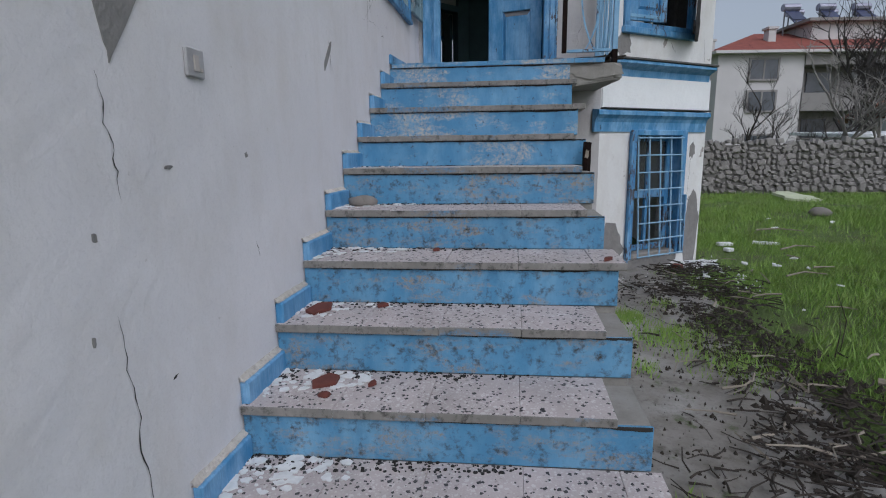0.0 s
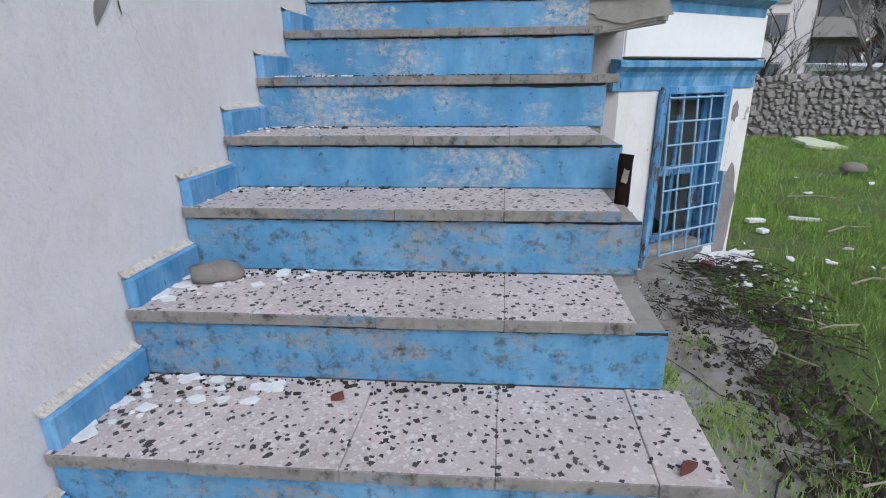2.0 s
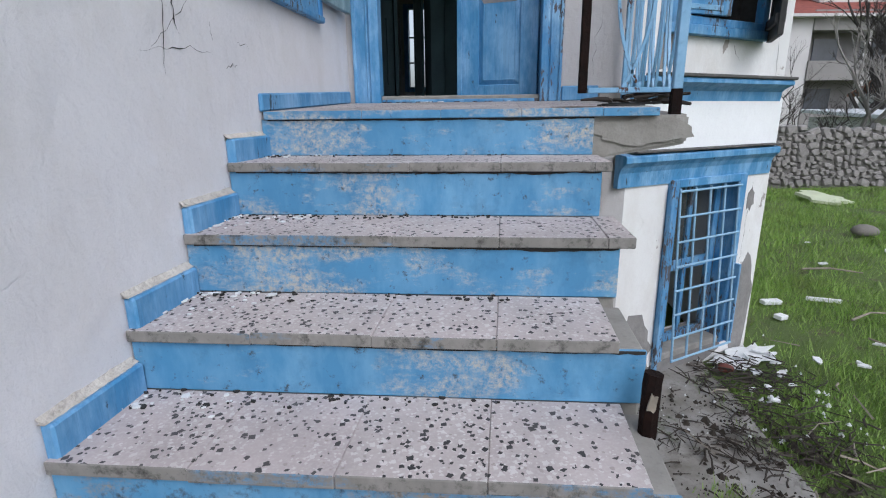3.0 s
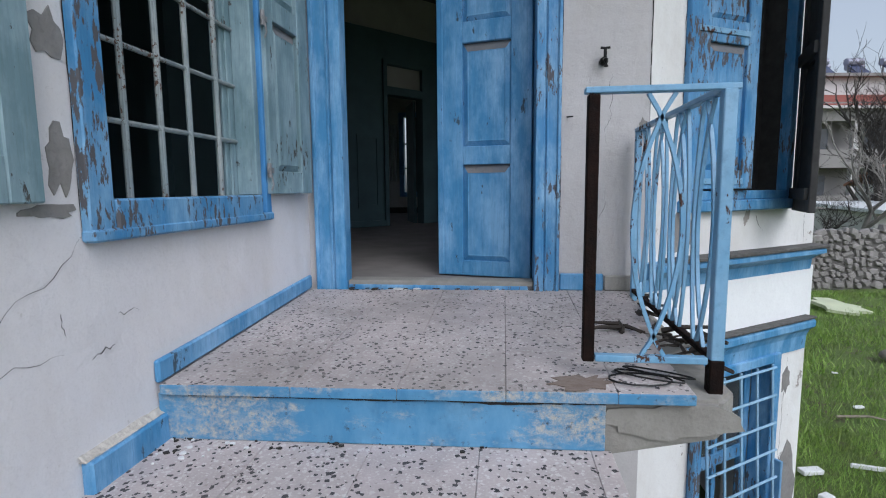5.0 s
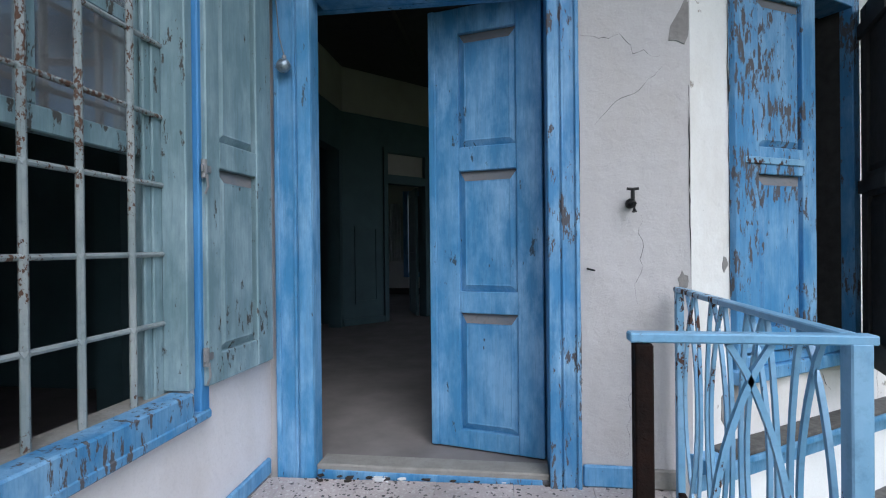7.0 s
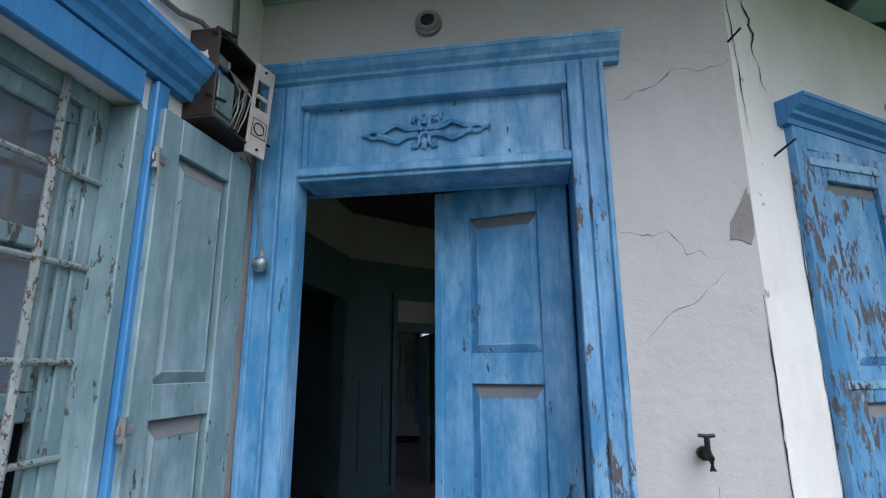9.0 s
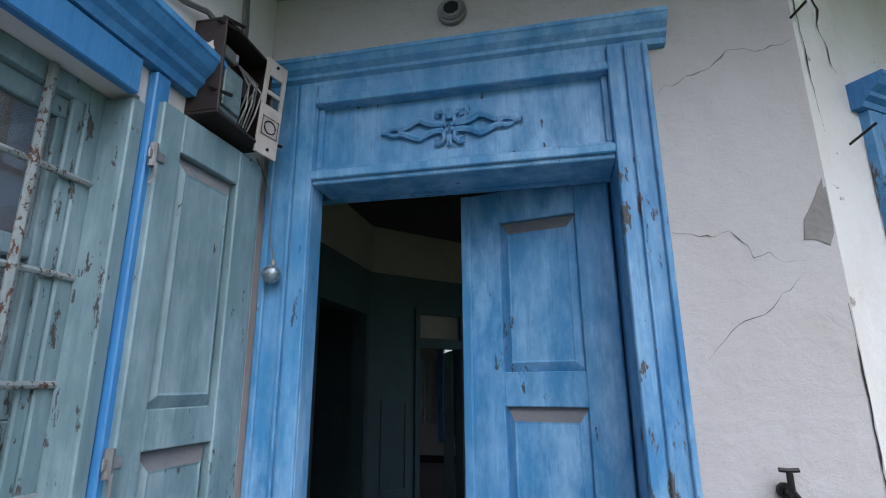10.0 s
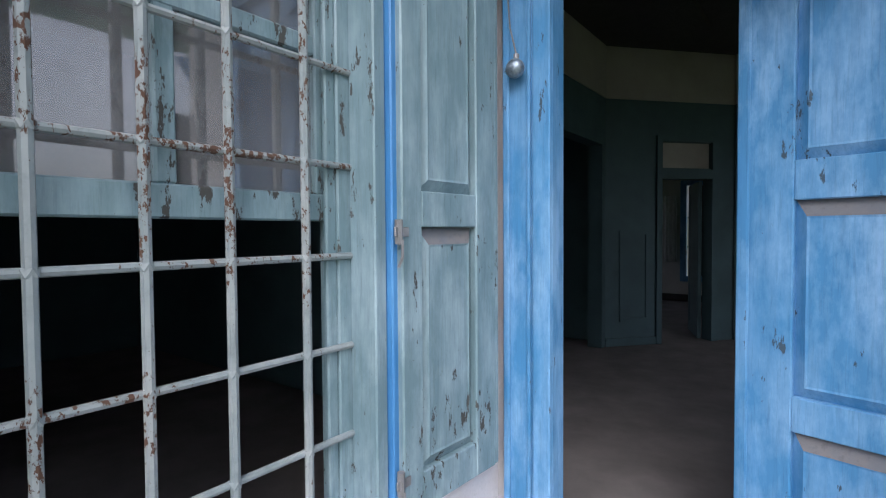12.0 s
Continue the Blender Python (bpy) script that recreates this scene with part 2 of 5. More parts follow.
SOFFIT = paint("green_soffit_paint", (0.20, 0.34, 0.33), (0.27, 0.40, 0.38), (0.2, 0.19, 0.17), 0.70)
PLAIN_WHITE = plain("old_white_wall", (0.60, 0.59, 0.57), 0.9, 0.2, 2.0)
GLASS = pane_glass("window_glass")
WEATHERED = plain("grey_weathered_board", (0.12, 0.115, 0.11), 0.85, 0.6, 30)
# dark old wood; its colour also stands for shade in the cellar and bay shutter
DARK_WOOD_AND_SHADE = plain("dark_weathered_wood_and_shade", (0.045, 0.043, 0.042), 0.75, 0.5, 20)
BROWN_METAL = plain("brown_meter_metal", (0.035, 0.025, 0.022), 0.55, 0.5, 14, 0.3)
GREY_METAL = plain("grey_metal", (0.30, 0.30, 0.31), 0.5, 0.4, 18, 0.4)
PALE_BOARD = plain("pale_meter_board", (0.50, 0.45, 0.42), 0.7, 0.3, 10)
METER_GLASS = plain("dusty_meter_case", (0.16, 0.19, 0.20), 0.35, 0.4, 9)
METER_PANE = plain("cloudy_meter_glass", (0.20, 0.27, 0.28), 0.2, 0.5, 14)
BLACK = plain("black_iron", (0.02, 0.02, 0.02), 0.5, 0.4, 25, 0.5)
CABLE = plain("grey_cable", (0.16, 0.16, 0.16), 0.6)
SWITCH = plain("dull_grey_box_paint", (0.42, 0.41, 0.42), 0.7)
BALL = plain("speckled_bell_metal", (0.38, 0.46, 0.54), 0.35, 0.75, 60, 0.6)
FLAKE = plain("white_plaster_flake", (0.72, 0.73, 0.74), 0.85, 0.2, 30)
BRICK = plain("red_clay", (0.135, 0.040, 0.030), 0.9, 0.3, 25)
PEBBLE = rough_stone("grey_stone", (0.22, 0.20, 0.18), (0.15, 0.14, 0.13), 16)
STONE = rough_stone("field_stone", (0.33, 0.31, 0.30), (0.17, 0.16, 0.15), 7, 0.8)
STONE_MORTAR = rough_stone("stone_wall_mortar", (0.17, 0.16, 0.15), (0.10, 0.095, 0.09), 8)
TWIG = plain("dark_twigs", (0.045, 0.035, 0.028), 0.9, 0.5, 20)
PALE_TWIG = plain("pale_dry_twigs", (0.30, 0.26, 0.21), 0.9, 0.4, 20)
BARK = plain("grey_bark", (0.13, 0.115, 0.105), 0.95, 0.5, 6)
HOUSE_WALL = plain("far_house_render", (0.56, 0.54, 0.54), 0.9, 0.12, 0.6)
# grey for frames and flat roof, and painted shade for the recessed facade
HOUSE_GREY_AND_SHADE = plain("far_house_grey_and_shade", (0.27, 0.255, 0.25), 0.9, 0.2, 0.6)
ROOF_TILE = plain("far_red_roof", (0.28, 0.075, 0.055), 0.85, 0.35, 3)
TERRACOTTA = plain("far_terracotta", (0.34, 0.16, 0.11), 0.85, 0.4, 4)
PANEL_GLASS = plain("solar_panel", (0.06, 0.07, 0.13), 0.25, 0.2, 2)
TANK = plain("tank_metal", (0.32, 0.32, 0.40), 0.4, 0.2, 2, 0.5)
SHEET_WHITE = plain("white_sheet_metal", (0.72, 0.74, 0.76), 0.5, 0.15, 2)
WIN_DARK = plain("far_window_glass", (0.10, 0.11, 0.13), 0.15, 0.3, 1)


def ground_material():
    m, nt, b = material("grass_ground")
    c = blend(nt, ramp(nt, noisy(nt, 1.1, 6, 0.6), 0.35, 0.68), (0.12, 0.185, 0.036), (0.085, 0.12, 0.034))
    c = blend(nt, ramp(nt, noisy(nt, 3.2, 6, 0.65), 0.54, 0.70), c, (0.10, 0.08, 0.055))
    c = blend(nt, ramp(nt, noisy(nt, 40, 5, 0.7), 0.5, 0.75, 0, 0.7), c, (0.03, 0.045, 0.012))
    nt.links.new(c, b.inputs["Base Color"])
    b.inputs["Roughness"].default_value = 0.95
    bumped(nt, b, noisy(nt, 35, 6, 0.7), 1.0, 0.03)
    return m


def blade_material():
    m, nt, b = material("grass_blades")
    g = nt.nodes.new("ShaderNodeNewGeometry")
    c = blend(nt, g.outputs["Random Per Island"], (0.125, 0.24, 0.036), (0.26, 0.39, 0.075))
    c = blend(nt, ramp(nt, noisy(nt, 2.2, 6), 0.48, 0.68, 0, 0.65), c, (0.11, 0.115, 0.035))
    nt.links.new(c, b.inputs["Base Color"])
    b.inputs["Roughness"].default_value = 0.6
    return m


def pad_material():
    m, nt, b = material("damp_concrete_pad")
    c = blend(nt, ramp(nt, noisy(nt, 2.0, 6, 0.65), 0.35, 0.65), (0.33, 0.315, 0.30), (0.13, 0.115, 0.095))
    soil = ramp(nt, noisy(nt, 4.5, 8, 0.72), 0.54, 0.64)
    c = blend(nt, math2(nt, "MULTIPLY", soil, 0.7), c, (0.055, 0.045, 0.034))
    moss = ramp(nt, noisy(nt, 2.7, 6, 0.7, (1.2, 1, 1)), 0.58, 0.66)
    c = blend(nt, moss, c, (0.06, 0.085, 0.022))
    c = blend(nt, ramp(nt, noisy(nt, 50, 5), 0.55, 0.8, 0, 0.6), c, (0.07, 0.06, 0.05))
    nt.links.new(c, b.inputs["Base Color"])
    nt.links.new(ramp(nt, noisy(nt, 1.5, 4), 0.35, 0.6, 0.35, 0.85), b.inputs["Roughness"])
    bumped(nt, b, noisy(nt, 18, 7), 0.6, 0.012)
    return m


GRASS, BLADES, PAD = ground_material(), blade_material(), pad_material()

# ---------------- building helpers ----------------
INVERSE = {}


def thing(name, label="", category="", group="", kind="", at=(0, 0, 0), turn=0.0, local=False):
    """An Empty that carries parts. Its parts are given in world metres, or, if local, in its own."""
    ob = new(name)
    ob.empty_display_size = 0.1
    m = pose(*at, 0, 0, turn)
    ob.matrix_basis = m
    INVERSE[ob.name] = Matrix() if local else m.inverted()
    return tagged(ob, label, category, group, kind)


def mesh_of(name, bm, mats):
    me = bpy.data.meshes.new(name)
    bm.normal_update()
    bm.to_mesh(me)
    bm.free()
    for m in (mats if isinstance(mats, (list, tuple)) else (mats,)):
        me.materials.append(m)
    return me


def part(name, bm, mats, parent=None, label=""):
    """One mesh object, under a thing or a part."""
    ob = new(name, mesh_of(name, bm, mats))
    if parent is not None:
        ob.parent = parent
        if parent.name in INVERSE:
            ob.matrix_parent_inverse = INVERSE[parent.name]
    return tagged(ob, label)


def solo(name, bm, mats, label="", category="", group="", kind=""):
    return tagged(part(name, bm, mats), label, category, group, kind)


def box(x0, x1, y0, y1, z0, z1, bevel=0.0, bm=None, m=None, mi=0):
    """A box with softened edges, in a bmesh of its own or added to one."""
    if bm is None:
        bm = bmesh.new()
    vs = [bm.verts.new((x, y, z)) for x in (x0, x1) for y in (y0, y1) for z in (z0, z1)]
    fs = [bm.faces.new([vs[i] for i in q]) for q in ((0, 1, 3, 2), (4, 6, 7, 5), (0, 4, 5, 1), (2, 3, 7, 6), (0, 2, 6, 4), (1, 5, 7, 3))]
    for f in fs:
        f.material_index = mi
    if bevel:
        r = bmesh.ops.bevel(bm, geom=list({e for f in fs for e in f.edges}), offset=bevel, segments=1, affect="EDGES")
        vs = list({v for f in r["faces"] for v in f.verts} | {v for v in vs if v.is_valid})
    if m is not None:
        for v in vs:
            v.co = m @ v.co
    return bm


def boxes(*rows, bevel=0.0, m=None):
    bm = bmesh.new()
    for r in rows:
        box(*r, bevel=bevel, bm=bm, m=m)
    return bm


def tube(points, radius, sides=6, bm=None, taper=1.0, square=False):
    """A bar along points; square turns a four-sided one flat to its axes."""
    if bm is None:
        bm = bmesh.new()
    pts = [Vector(p) for p in points]
    rings = []
    for i, p in enumerate(pts):
        d = (pts[min(i + 1, len(pts) - 1)] - pts[max(i - 1, 0)]).normalized()
        u = d.cross(Vector((0, 0, 1)) if abs(d.z) < 0.9 else Vector((0, 1, 0))).normalized()
        w = d.cross(u)
        r = radius * (1 + (taper - 1) * i / max(1, len(pts) - 1))
        off = math.pi / sides if square else 0
        rings.append([bm.verts.new(p + r * (math.cos(off + 2 * math.pi * k / sides) * u + math.sin(off + 2 * math.pi * k / sides) * w)) for k in range(sides)])
    for a, b in zip(rings, rings[1:]):
        for k in range(sides):
            bm.faces.new((a[k], a[(k + 1) % sides], b[(k + 1) % sides], b[k]))
    bm.faces.new(rings[0][::-1])
    bm.faces.new(rings[-1])
    return bm


def profile(outline, x0, x1, m=None, bm=None):
    """A moulding: an outline in (y, z) run from x0 to x1."""
    if bm is None:
        bm = bmesh.new()
    a = [bm.verts.new((x0, y, z)) for y, z in outline]
    b = [bm.verts.new((x1, y, z)) for y, z in outline]
    n = len(outline)
    for i in range(n):
        bm.faces.new((a[i], a[(i + 1) % n], b[(i + 1) % n], b[i]))
    bm.faces.new(a[::-1])
    bm.faces.new(b)
    bmesh.ops.recalc_face_normals(bm, faces=bm.faces)
    if m is not None:
        for v in bm.verts:
            v.co = m @ v.co
    return bm


def ragged(bm, centre, u, w, ru, rw, thick=0.003, n=18, seed=1, jag=0.35):
    """A ragged flat patch on a wall: u, w span its plane."""
    rnd = random.Random(seed)
    c, u, w = Vector(centre), Vector(u).normalized(), Vector(w).normalized()
    out = u.cross(w)
    ring = []
    for i in range(n):
        a = 2 * math.pi * i / n
        k = 1 + rnd.uniform(-jag, jag * 0.6)
        ring.append(c + u * ru * k * math.cos(a) + w * rw * k * math.sin(a))
    top = [bm.verts.new(p + out * thick) for p in ring]
    low = [bm.verts.new(p - out * thick) for p in ring]
    bm.faces.new(top)
    bm.faces.new(low[::-1])
    for i in range(n):
        bm.faces.new((low[i], low[(i + 1) % n], top[(i + 1) % n], top[i]))
    return bm


def crack_line(bm, a, b, out, width=0.004, jitter=0.03, n=16, seed=1):
    """A jagged crack between two points of a wall whose face looks along out."""
    rnd = random.Random(seed)
    a, b, out = Vector(a), Vector(b), Vector(out).normalized()
    d = b - a
    side = d.cross(out).normalized()
    left, right = [], []
    drift = 0.0
    for i in range(n + 1):
        t = i / n
        drift = 0.75 * drift + rnd.uniform(-1, 1) * jitter * 0.4
        p = a + d * t + side * (drift * math.sin(math.pi * t) + rnd.uniform(-1, 1) * jitter * 0.2) + out * 0.0025
        wd = width * 0.55 * (0.25 + rnd.random()) * (0.25 + math.sin(math.pi * min(1, t * 1.02)))
        left.append(bm.verts.new(p + side * wd / 2))
        right.append(bm.verts.new(p - side * wd / 2))
    for i in range(n):
        bm.faces.new((left[i], right[i], right[i + 1], left[i + 1]))
    return bm

# ---------------- the house: walls ----------------
XL, YD, ZF, ZC = -0.93, 5.2, 1.95, 4.76
CORNER = Vector((0.803, YD, 0))
ALONG = Vector((0.82, 0.572, 0)).normalized()
BAYTURN = math.degrees(math.atan2(ALONG.y, ALONG.x))
BAY = pose(CORNER.x, CORNER.y, 0, 0, 0, BAYTURN)  # x along the bay wall, -y out of it
BAY_LEN = 1.53

wall_left = solo("wall_left", boxes(
    (XL - 0.14, XL, -4.0, 3.77, -0.3, ZC), (XL - 0.14, XL, 4.64, YD + 0.3, -0.3, ZC),
    (XL - 0.14, XL, 3.77, 4.64, -0.3, 2.40), (XL - 0.14, XL, 3.77, 4.64, 4.0, ZC)), WALL,
    "whitewashed cracked plaster side wall beside the stairs", "wall", kind="structure")
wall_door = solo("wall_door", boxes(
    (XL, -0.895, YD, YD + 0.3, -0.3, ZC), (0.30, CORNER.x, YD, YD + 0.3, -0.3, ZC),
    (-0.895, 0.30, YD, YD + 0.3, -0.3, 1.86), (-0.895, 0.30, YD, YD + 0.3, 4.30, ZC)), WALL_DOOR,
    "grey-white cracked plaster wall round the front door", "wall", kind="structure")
bw = 0.3
wall_bay = solo("wall_bay", boxes(
    (0.0, 0.42, 0, bw, -0.3, 1.5), (1.19, BAY_LEN, 0, bw, -0.3, 1.5), (0.42, 1.19, 0, bw, -0.3, 0.15), (0.42, 1.19, 0, bw, 1.39, 1.5),
    (0.0, BAY_LEN, 0.0, bw, 1.5, 2.05),
    (0.0, 0.26, 0, bw, 2.05, ZC), (1.17, BAY_LEN, 0, bw, 2.05, ZC), (0.26, 1.17, 0, bw, 2.05, 2.38), (0.26, 1.17, 0, bw, 4.08, ZC), m=BAY),
    WALL_BAY, "peeling white plaster wall of the bay", "wall", kind="structure")
END = CORNER + ALONG * BAY_LEN
# the gap at y 7.0 to 9.1 is an unseen opening added to brighten the hall
wall_back = solo("wall_bay_side", boxes((END.x - 0.3, END.x - 0.004, END.y + 0.16, 7.0, -0.3, ZC), (END.x - 0.3, END.x - 0.004, 9.1, END.y + 7.0, -0.3, ZC), (END.x - 0.3, END.x - 0.004, 7.0, 9.1, -0.3, 2.4), (END.x - 0.3, END.x - 0.004, 7.0, 9.1, 4.6, ZC)), WALL_BAY,
                 "peeling white plaster side of the house", "wall", kind="structure")
# white band between the two string courses
part("band", box(0.01, BAY_LEN + 0.01, -0.012, 0.01, 1.60, 1.94, 0.004, m=BAY), BAND, wall_bay, "smooth clean white plaster band")


def string_course(name, z0, z1, out, left, label):
    prof = [(0.02, z0), (-0.014, z0), (-0.02, z0 + (z1 - z0) * 0.45), (-out * 0.5, z0 + (z1 - z0) * 0.62), (-out * 0.8, z0 + (z1 - z0) * 0.72),
            (-out, z0 + (z1 - z0) * 0.78), (-out, z1 - 0.012), (-out * 0.9, z1), (0.02, z1 + 0.01)]
    bm = profile(prof, left, BAY_LEN - 0.03, BAY)
    return solo(name, bm, BLUE, label, "moulding", kind="structure")


string_course("trim_upper", 1.92, 2.06, 0.10, -0.01, "blue-painted weathered wooden string course on the bay")
string_course("trim_lower", 1.40, 1.60, 0.07, -0.08, "blue-painted weathered wooden string course above the cellar window")
part("weathered_board", box(0.1, BAY_LEN - 0.01, -0.11, 0.0, 2.062, 2.082, 0.004, m=BAY), WEATHERED, wall_bay, "split grey weathered board")
part("weathered_board", box(0.0, BAY_LEN - 0.04, -0.08, 0.0, 1.612, 1.624, 0.003, m=BAY), WEATHERED, wall_bay, "split grey weathered board")

bm = bmesh.new()
for i in range(13):
    xa = XL - 0.1 + i * 0.28
    back_y = YD + 0.1 + max(0.0, xa - CORNER.x) * ALONG.y / ALONG.x
    box(xa, xa + 0.274, 4.35, back_y, ZC, ZC + 0.02, 0.003, bm)
    box(xa, xa + 0.28, 4.33, back_y, ZC + 0.021, ZC + 0.2, 0, bm)
soffit = solo("ceiling_soffit", bm, SOFFIT, "pale green boarded soffit over the landing", "ceiling", kind="structure")
part("lath", box(XL, 0.9, YD - 0.02, YD - 0.001, ZC - 0.022, ZC - 0.001, 0.003), SOFFIT, soffit)
solo("roof_eave", boxes((-1.3, XL, -4.0, 9.0, ZC + 0.201, ZC + 0.4), (-6.0, 2.75, 4.33, 14, ZC + 0.80, ZC + 1.0)), DARK_WOOD_AND_SHADE, "dark boarded roof edge of the house", "roof", kind="structure")

# interior seen through the door and the window
ZI = 5.04
floor_in = solo("floor", boxes((-6.0, 0.78, YD + 0.3, 13.4, 1.75, ZF - 0.006), (0.78, 1.9, 6.35, 13.4, 1.75, ZF - 0.006), (-6.0, XL - 0.14, -1.0, YD + 0.3, 1.75, ZF - 0.006), (-0.895, 0.30, YD + 0.02, YD + 0.3, 1.86, ZF - 0.006)), OLD_FLOOR, "dusty dark floor of the empty hall", "floor", kind="structure")
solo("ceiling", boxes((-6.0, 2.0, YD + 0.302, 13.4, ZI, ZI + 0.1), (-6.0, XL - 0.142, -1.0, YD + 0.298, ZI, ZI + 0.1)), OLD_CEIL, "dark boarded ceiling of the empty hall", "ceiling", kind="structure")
HL = -1.89
wall_hall = solo("wall_hall", boxes(
    (HL - 0.15, HL, YD + 0.3, 7.75, ZF, 4.51), (HL - 0.15, HL, 8.90, 9.0, ZF, 4.51), (HL - 0.15, HL, 7.75, 8.90, 4.03, 4.51)), TEAL,
    "dark teal painted wall of the hall", "wall", kind="structure")
DIAG = pose(HL, 9.0, 0, 0, 0, math.degrees(math.atan2(1.12, 1.0)))
boxm = boxes((0.0, 0.64, 0, 0.12, ZF, 4.51), (1.24, 1.58, 0, 0.12, ZF, 4.51), (0.64, 1.24, 0, 0.12, 4.085, 4.51), (0.64, 1.24, 0, 0.12, 3.70, 3.815), m=DIAG)
box(-0.86, 2.0, 10.12, 10.24, ZF, 4.51, 0, boxm)
solo("wall_hall_back", boxm, TEAL, "dark teal slanting back wall of the hall", "wall", kind="structure")
fz = boxes((0.0, 1.58, -0.01, 0.12, 4.51, ZI), m=DIAG)
box(HL - 0.15, HL + 0.01, YD + 0.3, 9.0, 4.51, ZI, 0, fz)
box(-0.86, 2.0, 10.11, 10.24, 4.51, ZI, 0, fz)
solo("wall_frieze", fz, CREAM, "cream upper frieze of the hall walls", "wall", kind="structure")
solo("trim_hall", boxes((0.58, 0.64, -0.03, 0.0, ZF, 4.09), (1.24, 1.31, -0.03, 0.0, ZF, 4.09), (0.64, 1.24, -0.03, 0.0, 3.70, 3.80), (0.58, 1.31, -0.032, 0.0, 4.09, 4.15), (0.0, 0.58, -0.025, 0, ZF, 2.03), (0.16, 0.20, -0.012, 0, 2.2, 3.15), (0.46, 0.50, -0.012, 0, 2.2, 3.15), (0.20, 0.46, -0.012, 0, 3.11, 3.15), (0.20, 0.46, -0.012, 0, 2.2, 2.24), m=DIAG), TEAL, "teal door casing and dado panel in the hall", "trim", kind="structure")
solo("baseboard_hall", boxes((HL, HL + 0.02, YD + 0.3, 7.75, ZF, 2.04), bevel=0.004), TEAL, "teal baseboard of the hall", "baseboard", kind="structure")
tr = solo("transom_window", box(0.64, 1.24, 0.03, 0.06, 3.815, 4.085, 0, m=DIAG), CREAM, "pale transom panel above the inner door", "transom", kind="structure")
FY = 13.2
solo("wall_far_room", boxes((-6.0, -1.96, FY, FY + 0.15, ZF, ZI), (-1.50, 2.0, FY, FY + 0.15, ZF, ZI), (-1.96, -1.50, FY, FY + 0.15, ZF, 2.38), (-1.96, -1.50, FY, FY + 0.15, 3.92, ZI)), PLAIN_WHITE,
     "old white walls of the far rooms", "wall", kind="structure")
solo("baseboard_far_room", box(-6.0, 1.6, FY - 0.02, FY - 0.001, ZF, 2.07, 0.004), DARK_WOOD_AND_SHADE, "dark baseboard of the far room", "baseboard", kind="structure")
# gaps in the outer walls are unseen openings, added to let daylight into the rooms
solo("wall_side_room", boxes((1.66, 1.72, YD + 1.1, 7.0, 1.7, ZI), (1.66, 1.72, 9.1, FY, 1.7, ZI), (1.66, 1.72, 7.0, 9.1, 1.7, 2.4), (1.66, 1.72, 7.0, 9.1, 4.6, ZI), (-6.1, -6.0, -1, 10.6, 1.7, ZI), (-6.1, -6.0, 12.6, FY, 1.7, ZI), (-6.1, -6.0, 10.6, 12.6, 1.7, 2.5), (-6.1, -6.0, 10.6, 12.6, 4.5, ZI), (-6.0, -3.0, -1.1, -1.0, 1.7, ZI), (-1.8, XL - 0.14, -1.1, -1.0, 1.7, ZI), (-3.0, -1.8, -1.1, -1.0, 1.7, 2.6), (-3.0, -1.8, -1.1, -1.0, 4.3, ZI), (-6.0, HL - 0.15, 6.2, 6.35, ZF, ZI), (-6.0, HL - 0.15, 9.2, 9.35, ZF, ZI), (-3.4, -3.25, 1.0, 4.4, ZF, ZI)), TEAL, "dark teal partition of the side room", "wall", kind="structure")
far_win = thing("window_far", "tall blue-framed window with an ajar shutter in the far room", "window", kind="structure", at=(-1.73, FY, 2.35))
part("window_frame", boxes((-2.05, -1.955, FY - 0.05, FY + 0.03, 2.29, 4.0), (-1.505, -1.41, FY - 0.05, FY + 0.03, 2.29, 4.0), (-1.955, -1.505, FY - 0.05, FY + 0.03, 3.91, 4.0), (-1.955, -1.505, FY - 0.05, FY + 0.03, 2.29, 2.385), bevel=0.004), BLUE, far_win)
part("shutter", box(-1.80, -1.66, FY + 0.03, FY + 0.06, 2.385, 3.91, 0.004), DARK_WOOD_AND_SHADE, far_win, "dark shutter leaf")
part("glazing_bar", boxes((-1.955, -1.505, FY + 0.06, FY + 0.09, 2.86, 2.89), (-1.955, -1.505, FY + 0.06, FY + 0.09, 3.36, 3.39)), DARK_WOOD_AND_SHADE, far_win)
curtain = bmesh.new()
front_row = [(-2.40 + 0.02 * i, FY - 0.05 + 0.018 * math.sin(i * 1.9)) for i in range(16)]
rows_c = [[curtain.verts.new((x, y + d, z)) for x, y in front_row] for d, z in ((0, 3.75), (0, 2.62), (0.006, 2.62), (0.006, 3.75))]
for r0_, r1_ in zip(rows_c, rows_c[1:] + rows_c[:1]):
    for i in range(15):
        curtain.faces.new((r0_[i], r0_[i + 1], r1_[i + 1], r1_[i]))
solo("curtain", curtain, FLAKE, "pale limp curtain hanging in the far room", "curtain")

# ---------------- ground ----------------
bm = bmesh.new()
bmesh.ops.create_grid(bm, x_segments=60, y_segments=60, size=0.5)
for v in bm.verts:
    s = v.co.x * 2, v.co.y * 2
    x = math.copysign(abs(s[0]) ** 3, s[0]) * 400 + s[0] * 30 + 6
    y = math.copysign(abs(s[1]) ** 3, s[1]) * 400 + s[1] * 30 + 8
    near = min(1, max(0, (math.hypot(x - 1, y - 3) - 4) / 6))
    v.co = (x, y, -0.05 + 0.10 * near * noise.noise((x * 0.35, y * 0.35, 3)))
ground = solo("ground", bm, GRASS, "green weedy grass yard", "ground", kind="structure")

